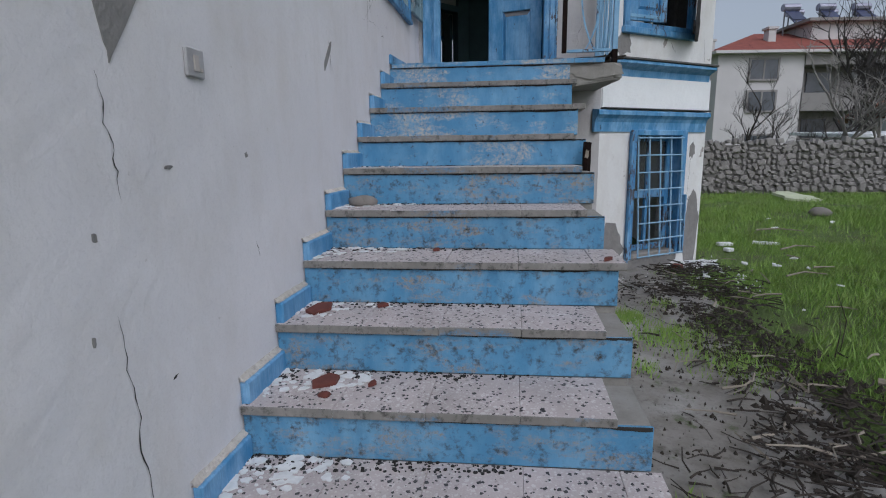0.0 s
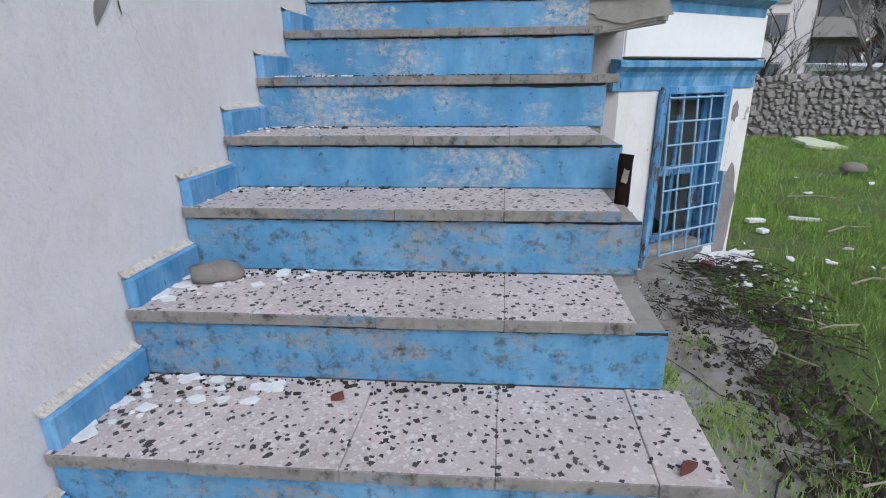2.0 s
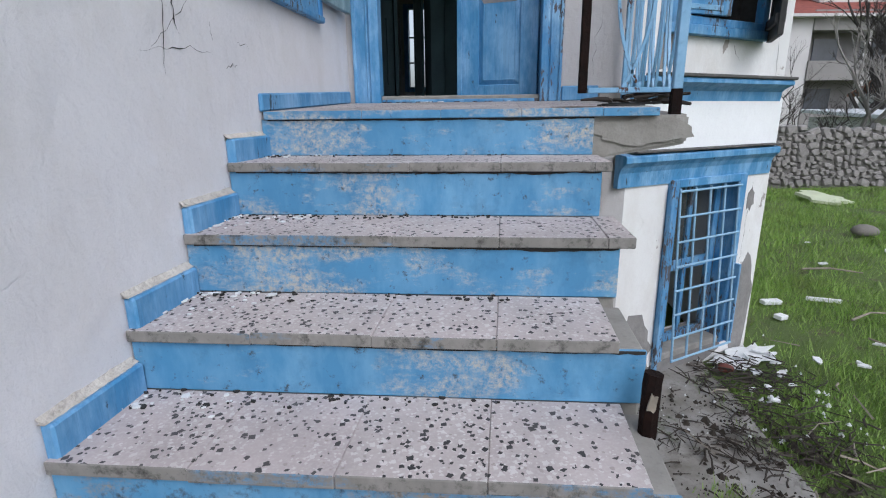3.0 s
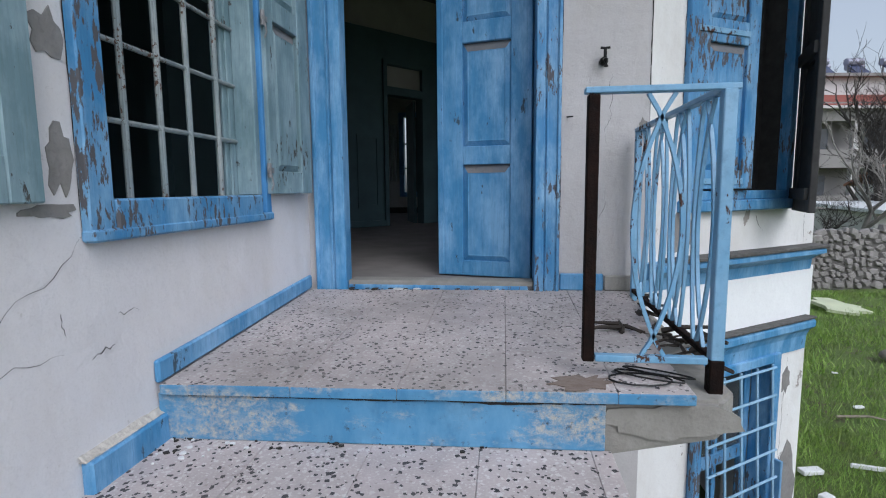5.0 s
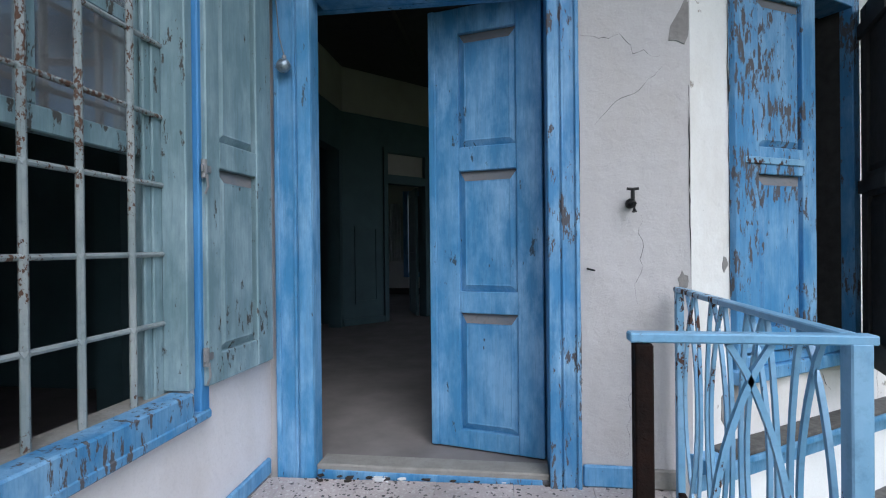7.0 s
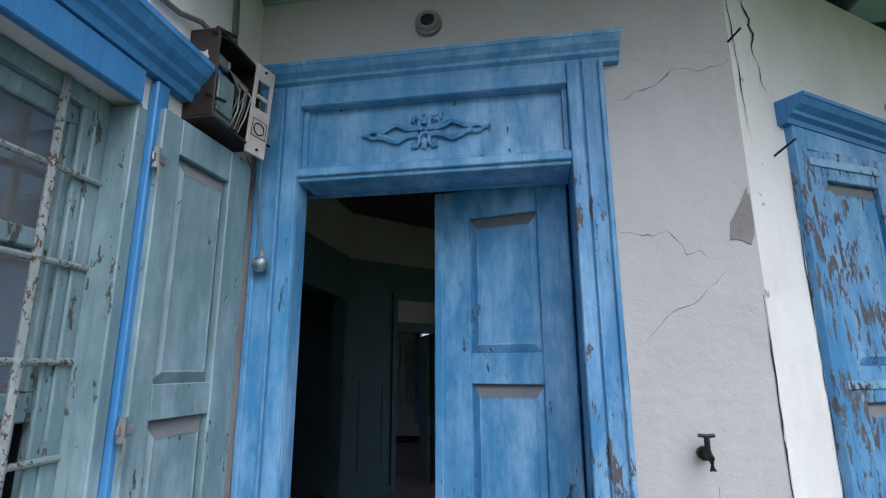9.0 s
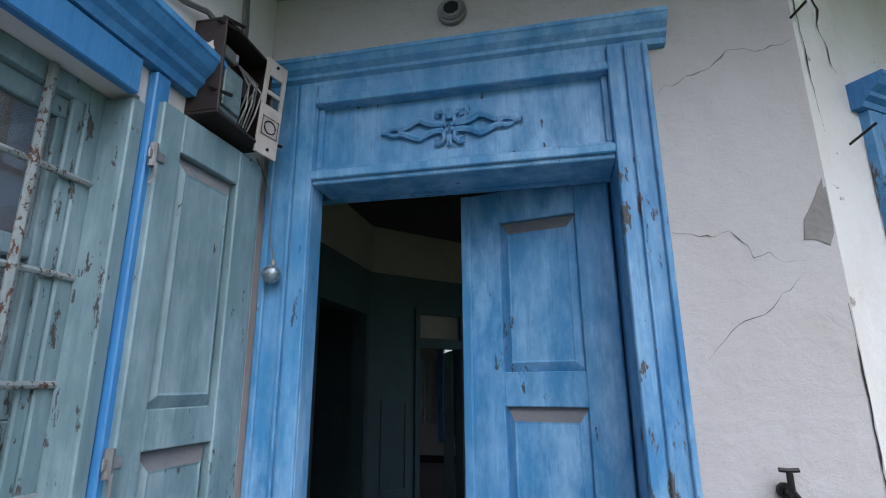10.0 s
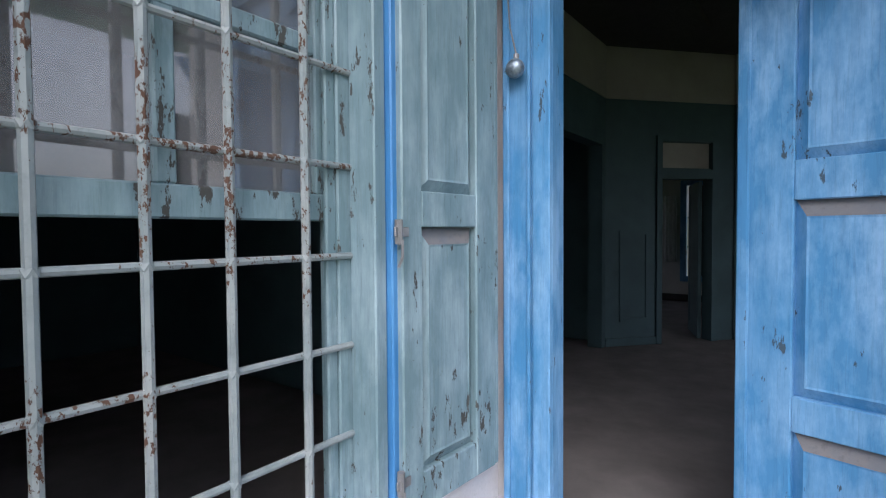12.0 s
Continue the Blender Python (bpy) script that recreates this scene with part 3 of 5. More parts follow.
pad_bm = bmesh.new()
rnd = random.Random(4)
edge = []
for i in range(28):
    y = -2.5 + i * 0.32
    edge.append((1.42 + 0.20 * noise.noise((y * 0.9, 0, 7)) + rnd.uniform(-0.05, 0.05) + (0.2 if y > 4 else 0), y))
top = [pad_bm.verts.new((x, y, -0.012 + 0.01 * noise.noise((x, y, 1)))) for x, y in edge] + [pad_bm.verts.new((0.2, 6.2, -0.01)), pad_bm.verts.new((0.2, -2.5, -0.01))]
f = pad_bm.faces.new(top)
ext = bmesh.ops.extrude_face_region(pad_bm, geom=[f])
for v in ext["geom"]:
    if isinstance(v, bmesh.types.BMVert):
        v.co.z -= 0.12
bmesh.ops.recalc_face_normals(pad_bm, faces=pad_bm.faces)
pavement = solo("pavement", pad_bm, PAD, "damp mossy broken concrete strip beside the stairs", "pavement", kind="structure")
part("slab_joint", crack_line(bmesh.new(), (0.7, 4.55, -0.005), (1.3, 3.3, -0.005), (0, 0, 1), 0.012, 0.02, 14, 3), CRACK, pavement)

# ---------------- staircase ----------------
STEP_Y = [3.92, 3.62, 3.317, 3.025, 2.73, 2.435, 2.13, 1.83, 1.53, 1.23]
STEP_Z = [1.875, 1.70, 1.512, 1.325, 1.148, 0.953, 0.763, 0.572, 0.38, 0.19]
END_X = [0.36, 0.375, 0.385, 0.402, 0.413, 0.425, 0.44, 0.443, 0.454, 0.46]
TILE_END = [0.63, 0.41, 0.43, 0.335, 0.352, 0.345, 0.475, 0.347, 0.341, 0.49]
SKEW = 0.04
TT = 0.032


def landing_z(y):
    """The landing rises a little towards the door."""
    return STEP_Z[0] + 0.052 * (y - 3.92) / 1.28


def risen(bm):
    for v in bm.verts:
        v.co.z += landing_z(v.co.y) - STEP_Z[0]
    return bm


def shear(bm):
    for v in bm.verts:
        v.co.y += SKEW * (v.co.x + 0.9)
    return bm


stairs = thing("staircase", "blue-painted concrete outdoor stairs with worn terrazzo treads", "stairs", kind="structure", at=(-0.2, 2.6, 0))
bm = bmesh.new()
for k in range(10):
    back = STEP_Y[k - 1] + 0.025 if k else YD
    if k == 0:
        continue
    box(XL, END_X[k], STEP_Y[k] + 0.028, back, -0.2, STEP_Z[k] - TT, 0.006, bm)
box(XL, 0.30, STEP_Y[0] + 0.03, YD - 0.002, -0.2, STEP_Z[0] - 0.17, 0.0, bm)
part("stair_body", shear(bm), CONCRETE, stairs, "bare grey concrete core of the stairs")

for k in range(1, 10):
    part("riser", shear(box(XL + 0.004, END_X[k] + 0.004, STEP_Y[k] + 0.016, STEP_Y[k] + 0.030, (STEP_Z[k + 1] if k < 9 else -0.05), STEP_Z[k] - TT, 0.003)), RISER if k < 4 else RISER_MOULD, stairs)
# black strip under each nosing: mould, plus the overhang's shade put in as colour
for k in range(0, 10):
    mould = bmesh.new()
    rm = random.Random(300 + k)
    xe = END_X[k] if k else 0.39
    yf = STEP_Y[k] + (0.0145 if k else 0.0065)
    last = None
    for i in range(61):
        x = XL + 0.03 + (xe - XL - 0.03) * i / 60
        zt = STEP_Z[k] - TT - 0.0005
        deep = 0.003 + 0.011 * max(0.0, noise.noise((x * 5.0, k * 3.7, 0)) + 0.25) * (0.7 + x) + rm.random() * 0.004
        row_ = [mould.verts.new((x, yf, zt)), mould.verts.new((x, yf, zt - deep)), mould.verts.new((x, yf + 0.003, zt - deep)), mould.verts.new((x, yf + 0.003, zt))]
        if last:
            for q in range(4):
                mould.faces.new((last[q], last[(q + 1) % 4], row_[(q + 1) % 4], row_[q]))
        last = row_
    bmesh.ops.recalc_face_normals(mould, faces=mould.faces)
    part("mould_shade_line", shear(mould), CRACK, stairs, "black line of mould and painted shade under the tread edge")
# landing slab with its overhang
slab = bmesh.new()
ring = [(XL + 0.01, 3.945), (0.36, 3.945), (0.71, 3.95), (0.775, 4.02), (0.755, 4.5), (0.77, 5.185), (XL + 0.01, 5.185)]
low = [slab.verts.new((x, y, STEP_Z[0] - TT - (0.17 if x < 0.5 else 0.115))) for x, y in ring]
upp = [slab.verts.new((x, y, STEP_Z[0] - TT)) for x, y in ring]
slab.faces.new(upp)
slab.faces.new(low[::-1])
for i in range(len(ring)):
    j = (i + 1) % len(ring)
    slab.faces.new((low[i], low[j], upp[j], upp[i]))
bmesh.ops.bevel(slab, geom=[e for e in slab.edges if e.calc_length() > 0.05], offset=0.012, segments=2, affect="EDGES")
part("landing_slab", risen(shear(slab)), CONCRETE, stairs, "chipped overhanging concrete slab")
part("riser", shear(box(XL + 0.004, 0.39, STEP_Y[0] + 0.008, STEP_Y[0] + 0.026, STEP_Z[1], STEP_Z[0] - TT, 0.003)), RISER, stairs)
part("broken_edge", shear(ragged(bmesh.new(), (0.57, 3.944, STEP_Z[0] - 0.09), (1, 0, 0), (0, 0, 1), 0.19, 0.055, 0.006, 20, 5, 0.25)), CONCRETE, stairs, "broken bare concrete edge")
# small blue skirting against the wall, one piece a step
for k in range(1, 10):
    y1 = STEP_Y[k - 1] + 0.012
    bmk = box(XL, XL + 0.034, STEP_Y[k] + 0.016, y1, STEP_Z[k] - 0.02, STEP_Z[k] + 0.082, 0.006)
    part("skirting", bmk, BLUE, stairs, "chipped blue cement skirting")
    lip = bmesh.new()
    rr = random.Random(k)
    n = 26
    prev = None
    for i in range(n + 1):
        y = STEP_Y[k] + 0.012 + (y1 - STEP_Y[k] - 0.01) * i / n
        z = STEP_Z[k] + 0.0825
        h = 0.004 + 0.008 * abs(noise.noise((y * 9, k, 0))) + rr.random() * 0.0015
        q = [lip.verts.new(p) for p in ((XL, y, z), (XL + 0.020 + rr.random() * 0.003, y, z + 0.0005), (XL + 0.012 + rr.random() * 0.001, y, z + h * 0.7), (XL, y, z + h + 0.009 + rr.random() * 0.002))]
        if prev:
            for a in range(3):
                lip.faces.new((prev[a], q[a], q[a + 1], prev[a + 1]))
        prev = q
    bmesh.ops.recalc_face_normals(lip, faces=lip.faces)
    part("plaster_lip", lip, LIP, stairs, "ragged plaster edge")
part("skirting", risen(box(XL, XL + 0.020, STEP_Y[0] + 0.0, YD - 0.04, STEP_Z[0], STEP_Z[0] + 0.07, 0.006)), BLUE, stairs, "chipped blue cement skirting")
part("skirting", risen(box(0.385, 0.60, YD - 0.02, YD, STEP_Z[0], STEP_Z[0] + 0.085, 0.006)), BLUE, stairs, "chipped blue cement skirting")
part("skirting", risen(box(0.605, 0.76, YD - 0.018, YD, STEP_Z[0], STEP_Z[0] + 0.078, 0.006)), CONCRETE, stairs, "bare cement skirting")

# ---------------- front door ----------------
door = thing("door_1", "blue-painted panelled double door, one leaf ajar, the other gone", "door", kind="structure", at=(-0.23, YD, ZF))


def casing(x0, x1, z0, z1, inner):
    """A moulded upright of the door casing; inner: the side of the opening, 1 or -1."""
    w = x1 - x0
    bmc = box(x0, x1, YD - 0.030, YD + 0.02, z0, z1, 0.003)
    xi = x1 if inner > 0 else x0
    box(min(xi, xi - inner * w * 0.36), max(xi, xi - inner * w * 0.36), YD - 0.046, YD - 0.029, z0, z1, 0.004, bmc)
    box(min(xi - inner * w * 0.42, xi - inner * w * 0.5), max(xi - inner * w * 0.42, xi - inner * w * 0.5), YD - 0.040, YD - 0.029, z0, z1, 0.003, bmc)
    xo = x0 if inner > 0 else x1
    box(min(xo, xo + inner * w * 0.14), max(xo, xo + inner * w * 0.14), YD - 0.042, YD - 0.029, z0, z1, 0.004, bmc)
    return bmc


part("casing", casing(-0.885, -0.72, STEP_Z[0], 4.33, 1), BLUE, door)
part("casing", casing(0.255, 0.378, STEP_Z[0], 4.33, -1), BLUE_WORN, door, "flaking blue casing")
part("jamb", box(-0.895, -0.722, YD + 0.02, YD + 0.06, 1.86, 4.28, 0.002), BLUE, door)
part("jamb", box(0.257, 0.30, YD + 0.02, YD + 0.30, 1.86, 4.28, 0.002), BLUE, door)
part("head", boxes((-0.72, 0.255, YD - 0.036, YD + 0.12, 3.95, 4.00), (-0.72, 0.255, YD - 0.05, YD - 0.034, 3.965, 3.995), (-0.72, 0.255, YD - 0.03, YD + 0.06, 4.245, 4.33), (-0.72, 0.255, YD - 0.046, YD - 0.029, 4.245, 4.275), bevel=0.004), BLUE, door)
part("transom_panel", boxes((-0.72, 0.255, YD + 0.004, YD + 0.03, 4.0, 4.245)), BLUE, door)
part("transom_bead", boxes((-0.72, 0.255, YD - 0.012, YD + 0.004, 4.0, 4.018), (-0.72, -0.70, YD - 0.012, YD + 0.004, 4.018, 4.245), (0.235, 0.255, YD - 0.012, YD + 0.004, 4.018, 4.245), bevel=0.003), BLUE, door)
part("lining", box(-0.895, 0.30, YD + 0.121, YD + 0.16, 3.95, 4.28, 0.0), BLUE, door)
CORN = [(0.0, 4.33), (-0.034, 4.33), (-0.040, 4.352), (-0.058, 4.365), (-0.062, 4.38), (-0.085, 4.40), (-0.098, 4.425), (-0.104, 4.43), (-0.104, 4.448), (0.0, 4.452)]
part("cornice", profile([(y * 0.9, 4.322 + (z - 4.33) * 0.70) for y, z in CORN], XL + 0.002, 0.435, pose(0, YD, 0)), BLUE, door)
part("threshold", box(-0.72, 0.255, YD - 0.015, YD + 0.10, STEP_Z[0] - 0.01, 1.966, 0.006), CONCRETE, door, "worn grey stone threshold")
part("threshold_edge", box(-0.715, 0.25, YD - 0.022, YD - 0.013, STEP_Z[0] + 0.002, 1.944, 0.003), BLUE_WORN, door, "chipped blue edge")


def ornament(cx, y, cz):
    """A flat scrollwork ornament, a mirrored pair of arrowed arms on a waisted middle."""
    bmo = bmesh.new()
    def strip(pts, r=0.0085):
        tube([(cx + a, y - 0.008, cz + b) for a, b in pts], r * 1.25, 6, bmo)
    for s in (-1, 1):
        up = [(0.02, 0.012), (0.05, 0.012), (0.075, 0.02), (0.10, 0.034), (0.125, 0.026), (0.15, 0.012), (0.172, 0.008)]
        strip([(s * a, b) for a, b in up])
        strip([(s * a, -b) for a, b in up])
        ringp = [(s * (0.19 + 0.02 * math.cos(a)), 0.014 * math.sin(a)) for a in [i * math.pi / 5 for i in range(11)]]
        strip(ringp, 0.006)
        strip([(s * 0.208, 0), (s * 0.235, 0.0)], 0.005)
        for v in (-1, 1):
            strip([(s * 0.006, v * 0.005), (s * 0.02, v * 0.02), (s * 0.016, v * 0.042), (s * 0.03, v * 0.058), (s * 0.046, v * 0.056), (s * 0.046, v * 0.044), (s * 0.036, v * 0.043)], 0.0065)
            strip([(s * 0.004, v * 0.03), (s * 0.001, v * 0.066)], 0.006)
    return bmo


part("ornament", ornament(-0.255, YD, 4.125), BLUE, door, "carved scrollwork ornament")


def panel_leaf(parent, w, h, thick, stile, rails, mat, stile_b=None, dust=True):
    """Stiles, rails and raised panels in the parent's own axes: face at y=0 looking to -y. rails: (z0, z1) upwards."""
    stile_b = stile_b or stile
    part("stile", box(0, stile, 0, thick, 0, h, 0.004), mat, parent)
    part("stile", box(w - stile_b, w, 0, thick, 0, h, 0.004), mat, parent)
    for a, b in rails:
        part("rail", box(stile, w - stile_b, 0.001, thick - 0.001, a, b, 0.003), mat, parent)
    for (a0, a1), (b0, b1) in zip(rails, rails[1:]):
        x0, x1, z0, z1 = stile, w - stile_b, a1, b0
        bmp = bmesh.new()
        inset, tall = 0.030, 0.046
        outer = [bmp.verts.new((x, 0.024, z)) for x, z in ((x0, z0), (x1, z0), (x1, z1), (x0, z1))]
        mid = [bmp.verts.new((x, 0.006, z)) for x, z in ((x0 + inset, z0 + inset), (x1 - inset, z0 + inset), (x1 - inset, z1 - tall), (x0 + inset, z1 - tall))]
        inn = [bmp.verts.new((x, 0.008, z)) for x, z in ((x0 + inset + .006, z0 + inset + .006), (x1 - inset - .006, z0 + inset + .006), (x1 - inset - .006, z1 - tall - .006), (x0 + inset + .006, z1 - tall - .006))]
        back = [bmp.verts.new((x, thick - 0.006, z)) for x, z in ((x0, z0), (x1, z0), (x1, z1), (x0, z1))]
        for i in range(4):
            j = (i + 1) % 4
            bevel_face = bmp.faces.new((outer[i], outer[j], mid[j], mid[i]))
            # the upward bevel takes a colour of dust and caught light
            if i == 2 and dust:
                bevel_face.material_index = 1
            bmp.faces.new((mid[i], mid[j], inn[j], inn[i]))
            bmp.faces.new((back[i], back[j], outer[j], outer[i]))
        bmp.faces.new(inn)
        bmp.faces.new(back[::-1])
        bmesh.ops.recalc_face_normals(bmp, faces=bmp.faces)
        part("panel", bmp, (mat, DUST_AND_LIGHT), parent)


# the leaf hangs on the right jamb and stands ajar into the hall
leaf = thing("door_leaf", "faded blue three-panelled wooden door leaf standing ajar", "door leaf", at=(-0.25, 5.493, 1.952), turn=-14.5, local=True)
panel_leaf(leaf, 0.512, 2.035, 0.042, 0.125, [(0, 0.085), (0.624, 0.724), (1.278, 1.389), (1.914, 2.035)], BLUE, stile_b=0.115)
part("meeting_bead", box(-0.022, 0.012, -0.008, 0.05, 0.0, 2.035, 0.004), BLUE, leaf)

inner_leaf = thing("inner_door_leaf", "dark teal inner door leaf standing open into the far room", "door leaf", at=tuple(DIAG @ Vector((1.23, 0.12, ZF))), turn=math.degrees(math.atan2(1.12, 1.0)) + 62, local=True)
panel_leaf(inner_leaf, 0.60, 1.74, 0.04, 0.09, [(0, 0.12), (0.75, 0.86), (1.63, 1.74)], TEAL, dust=False)

# ---------------- barred window in the side wall ----------------
win = thing("window_1", "blue-framed sash window with green inner frame and rusty bars", "window", kind="structure", at=(XL, 4.2, 2.4))
fo = 0.028
part("casing", boxes((XL, XL + fo, 3.705, 3.79, 2.32, 4.08), bevel=0.004), BLUE_WORN, win, "flaking blue casing")
part("casing", boxes((XL, XL + fo, 4.655, 4.705, 2.32, 4.08), bevel=0.004), BLUE_DEEP, win)
part("sill", boxes((XL - 0.05, XL + fo + 0.008, 3.79, 4.61, 2.325, 2.425), (XL, XL + fo + 0.012, 3.70, 4.70, 2.318, 2.350), bevel=0.006), BLUE_WORN, win, "blue wooden sill with split edges")
part("head", boxes((XL, XL + fo, 3.79, 4.61, 3.985, 4.08), bevel=0.004), BLUE_DEEP, win)
part("cornice", profile([(y * 0.95, z - 0.245) for y, z in CORN], -4.82, -3.55, pose(XL, 0, 0, 0, 0, -90) @ pose(0, 0, 0) @ Matrix.Diagonal((1, -1, 1, 1))), BLUE_DEEP, win)
part("inner_frame", boxes((XL - 0.145, XL - 0.075, 4.575, 4.64, 2.40, 4.0), (XL - 0.145, XL - 0.075, 3.77, 3.835, 2.40, 4.0), (XL - 0.145, XL - 0.075, 3.835, 4.575, 3.95, 4.0),
                          (XL - 0.075, XL + 0.012, 4.612, 4.653, 2.425, 3.985), (XL - 0.075, XL - 0.002, 3.77, 3.788, 2.425, 3.985), (XL - 0.098, XL - 0.082, 4.545, 4.576, 2.4, 3.96), bevel=0.004), GREEN, win, "pale green wooden inner frame")
part("inner_sill", box(XL - 0.15, XL - 0.05, 3.77, 4.64, 2.395, 2.418, 0.004), CONCRETE, win, "dusty grey inner sill")
sx = XL - 0.10
part("upper_sash", boxes((sx - 0.035, sx, 3.835, 4.575, 3.175, 3.24), (sx - 0.035, sx, 3.88, 4.53, 3.565, 3.61), (sx - 0.035, sx, 3.835, 4.575, 3.90, 3.95),
                         (sx - 0.035, sx, 4.53, 4.575, 3.24, 3.90), (sx - 0.035, sx, 3.835, 3.88, 3.24, 3.90), (sx - 0.033, sx - 0.002, 4.165, 4.205, 3.24, 3.90), bevel=0.004), GREEN, win, "pale green sash")
for a, b in ((3.24, 3.565), (3.61, 3.90)):
    for c, d in ((3.88, 4.165), (4.205, 4.53)):
        p = part("pane", box(sx - 0.020, sx - 0.016, c, d, a, b), GLASS, win)
        p.visible_shadow = False
grille = thing("window_grille", "rusty pale-painted iron bar grille in the window", "grille", at=(-0.99, 4.2, 2.42))
VB = [3.968, 4.130, 4.288, 4.471]
HB = [2.645, 2.868, 3.09, 3.308, 3.538, 3.762]
for y in VB:
    part("bar", tube([(-0.996, y, 2.415), (-0.996, y, 3.2), (-0.996, y, 3.99)], 0.0105, 8), BAR_PAINT, grille)
for z in HB:
    part("crossbar", tube([(-1.002, 3.785, z), (-1.002, 4.2, z), (-1.002, 4.622, z)], 0.0085, 8), BAR_PAINT, grille)
kn = bmesh.new()
bmesh.ops.create_icosphere(kn, subdivisions=1, radius=0.0155)
knot = mesh_of("joint", kn, BAR_PAINT)
for y in VB:
    for z in HB:
        jo = new("joint", knot)
        jo.parent, jo.matrix_parent_inverse, jo.matrix_basis = grille, INVERSE[grille.name], pose(-0.998, y, z)


def shutter(name, at, turn, w, h, mat, label, group, stile_a=0.085, stile_b=0.085, rail=0.115, dust=True):
    s = thing(name, label, "shutter", group, at=at, turn=turn, local=True)
    panel_leaf(s, w, h, 0.034, stile_a, [(0, 0.10), (h * 0.465, h * 0.465 + rail), (h - 0.11, h)], mat, stile_b, dust)
    return s


sh = shutter("shutter", (XL + 0.046, 4.672, 2.428), 87.0, 0.405, 1.575, GREEN, "pale green flaking panelled shutter folded back to the wall", "window shutters", 0.074, 0.098, 0.092)
part("edge_bead", box(0.407, 0.428, 0.004, 0.03, 0.0, 1.565, 0.004), GREEN, sh)
for z in (0.10, 0.72, 1.42):
    hb = tube([(-0.012, 0.0, z - 0.03), (-0.012, 0.0, z + 0.03)], 0.010, 8)
    box(-0.03, 0.02, -0.006, 0.0, z - 0.012, z + 0.012, 0.002, hb)
    tube([(-0.008, -0.008, z - 0.02), (-0.02, -0.02, z - 0.06), (-0.03, -0.016, z - 0.085)], 0.004, 5, hb)
    part("hinge", hb, GREY_METAL, sh, "worn grey iron hinge with a hook")
sh2 = shutter("shutter", (XL + 0.036, 3.12, 2.42), 90.0, 0.46, 1.57, GREEN, "pale green shutter folded flat against the side wall", "window shutters")

# ---------------- bay windows ----------------
rw = thing("window_2", "flaking blue bay window with a moulded head", "window", kind="structure", at=BAY @ Vector((0.75, 0, 2.35)))
part("casing", boxes((0.235, 0.30, -0.03, 0.12, 2.36, 4.10), bevel=0.004, m=BAY), BLUE_WORN, rw)
part("casing", boxes((1.14, 1.20, -0.03, 0.03, 2.36, 4.10), bevel=0.004, m=BAY), BLUE_WORN, rw)
part("head", boxes((0.30, 1.14, -0.03, 0.12, 4.02, 4.10), bevel=0.004, m=BAY), BLUE, rw)
part("sill", boxes((0.22, 1.22, -0.05, 0.12, 2.31, 2.37), (0.235, 1.20, -0.03, 0.02, 2.37, 2.42), bevel=0.006, m=BAY), BLUE_WORN, rw, "flaking blue wooden sill")
part("cornice", profile([(y * 0.95, 4.10 + (z - 4.33) * 0.72) for y, z in CORN], 0.20, 1.25, BAY), BLUE_DEEP, rw)
part("lining", boxes((1.145, 1.169, 0.031, 0.30, 2.381, 4.079), (0.261, 0.285, 0.121, 0.30, 2.381, 4.079), m=BAY), DARK_WOOD_AND_SHADE, rw, "dark window lining")
part("inner_frame", boxes((0.286, 0.33, 0.14, 0.22, 2.38, 4.08), (1.10, 1.144, 0.14, 0.22, 2.38, 4.08), (0.33, 1.10, 0.14, 0.22, 4.0, 4.08), (0.33, 1.10, 0.15, 0.2, 3.2, 3.26), (0.72, 0.77, 0.15, 0.2, 2.42, 3.2), (0.72, 0.77, 0.15, 0.2, 3.26, 4.0), (0.33, 1.10, 0.14, 0.22, 2.38, 2.43), bevel=0.003, m=BAY), DARK_WOOD_AND_SHADE, rw, "dark weathered inner sash")
for a, b in ((0.33, 0.72), (0.77, 1.10)):
    p = part("pane", box(a, b, 0.17, 0.174, 3.26, 4.0, m=BAY), GLASS, rw)
    p.visible_shadow = False
sa = BAY @ Vector((0.302, -0.022, 2.43))
rs = shutter("shutter", tuple(sa), BAYTURN - 6, 0.44, 1.60, BLUE_WORN, "badly flaking blue panelled shutter, closed", "bay shutters")
for z, hh in ((0.04, 0.03), (0.80, 0.028), (1.55, 0.03)):
    part("strap", boxes((0.0, 0.36, -0.006, 0.0, z - hh / 2, z + hh / 2), bevel=0.002), RAIL_PAINT, rs, "pale blue iron strap")
sb = BAY @ Vector((1.205, -0.03, 2.30))
# this leaf's shaded side is put into its dark colour
rs2 = shutter("shutter", tuple(sb), BAYTURN + 180 + 38, 0.42, 1.72, DARK_WOOD_AND_SHADE, "weathered shutter standing half open, seen edge-on, shade put into its dark colour", "bay shutters", dust=False)
for z in (0.1, 0.85, 1.6):
    part("batten", boxes((0.0, 0.40, -0.02, 0.0, z - 0.03, z + 0.03), (0.0, 0.40, 0.034, 0.038, z - 0.03, z + 0.03), bevel=0.001), DARK_WOOD_AND_SHADE, rs2)

lw = thing("window_3", "small blue cellar window behind a leaning iron grille", "window", kind="structure", at=BAY @ Vector((0.8, 0, 0.15)))
part("casing", boxes((0.40, 0.475, -0.035, 0.10, 0.10, 1.42), bevel=0.005, m=BAY), BLUE_WORN, lw)
part("casing", boxes((1.13, 1.21, -0.035, 0.10, 0.10, 1.42), bevel=0.005, m=BAY), BLUE_WORN, lw)
part("head", boxes((0.475, 1.13, -0.035, 0.10, 1.365, 1.42), bevel=0.005, m=BAY), BLUE, lw)
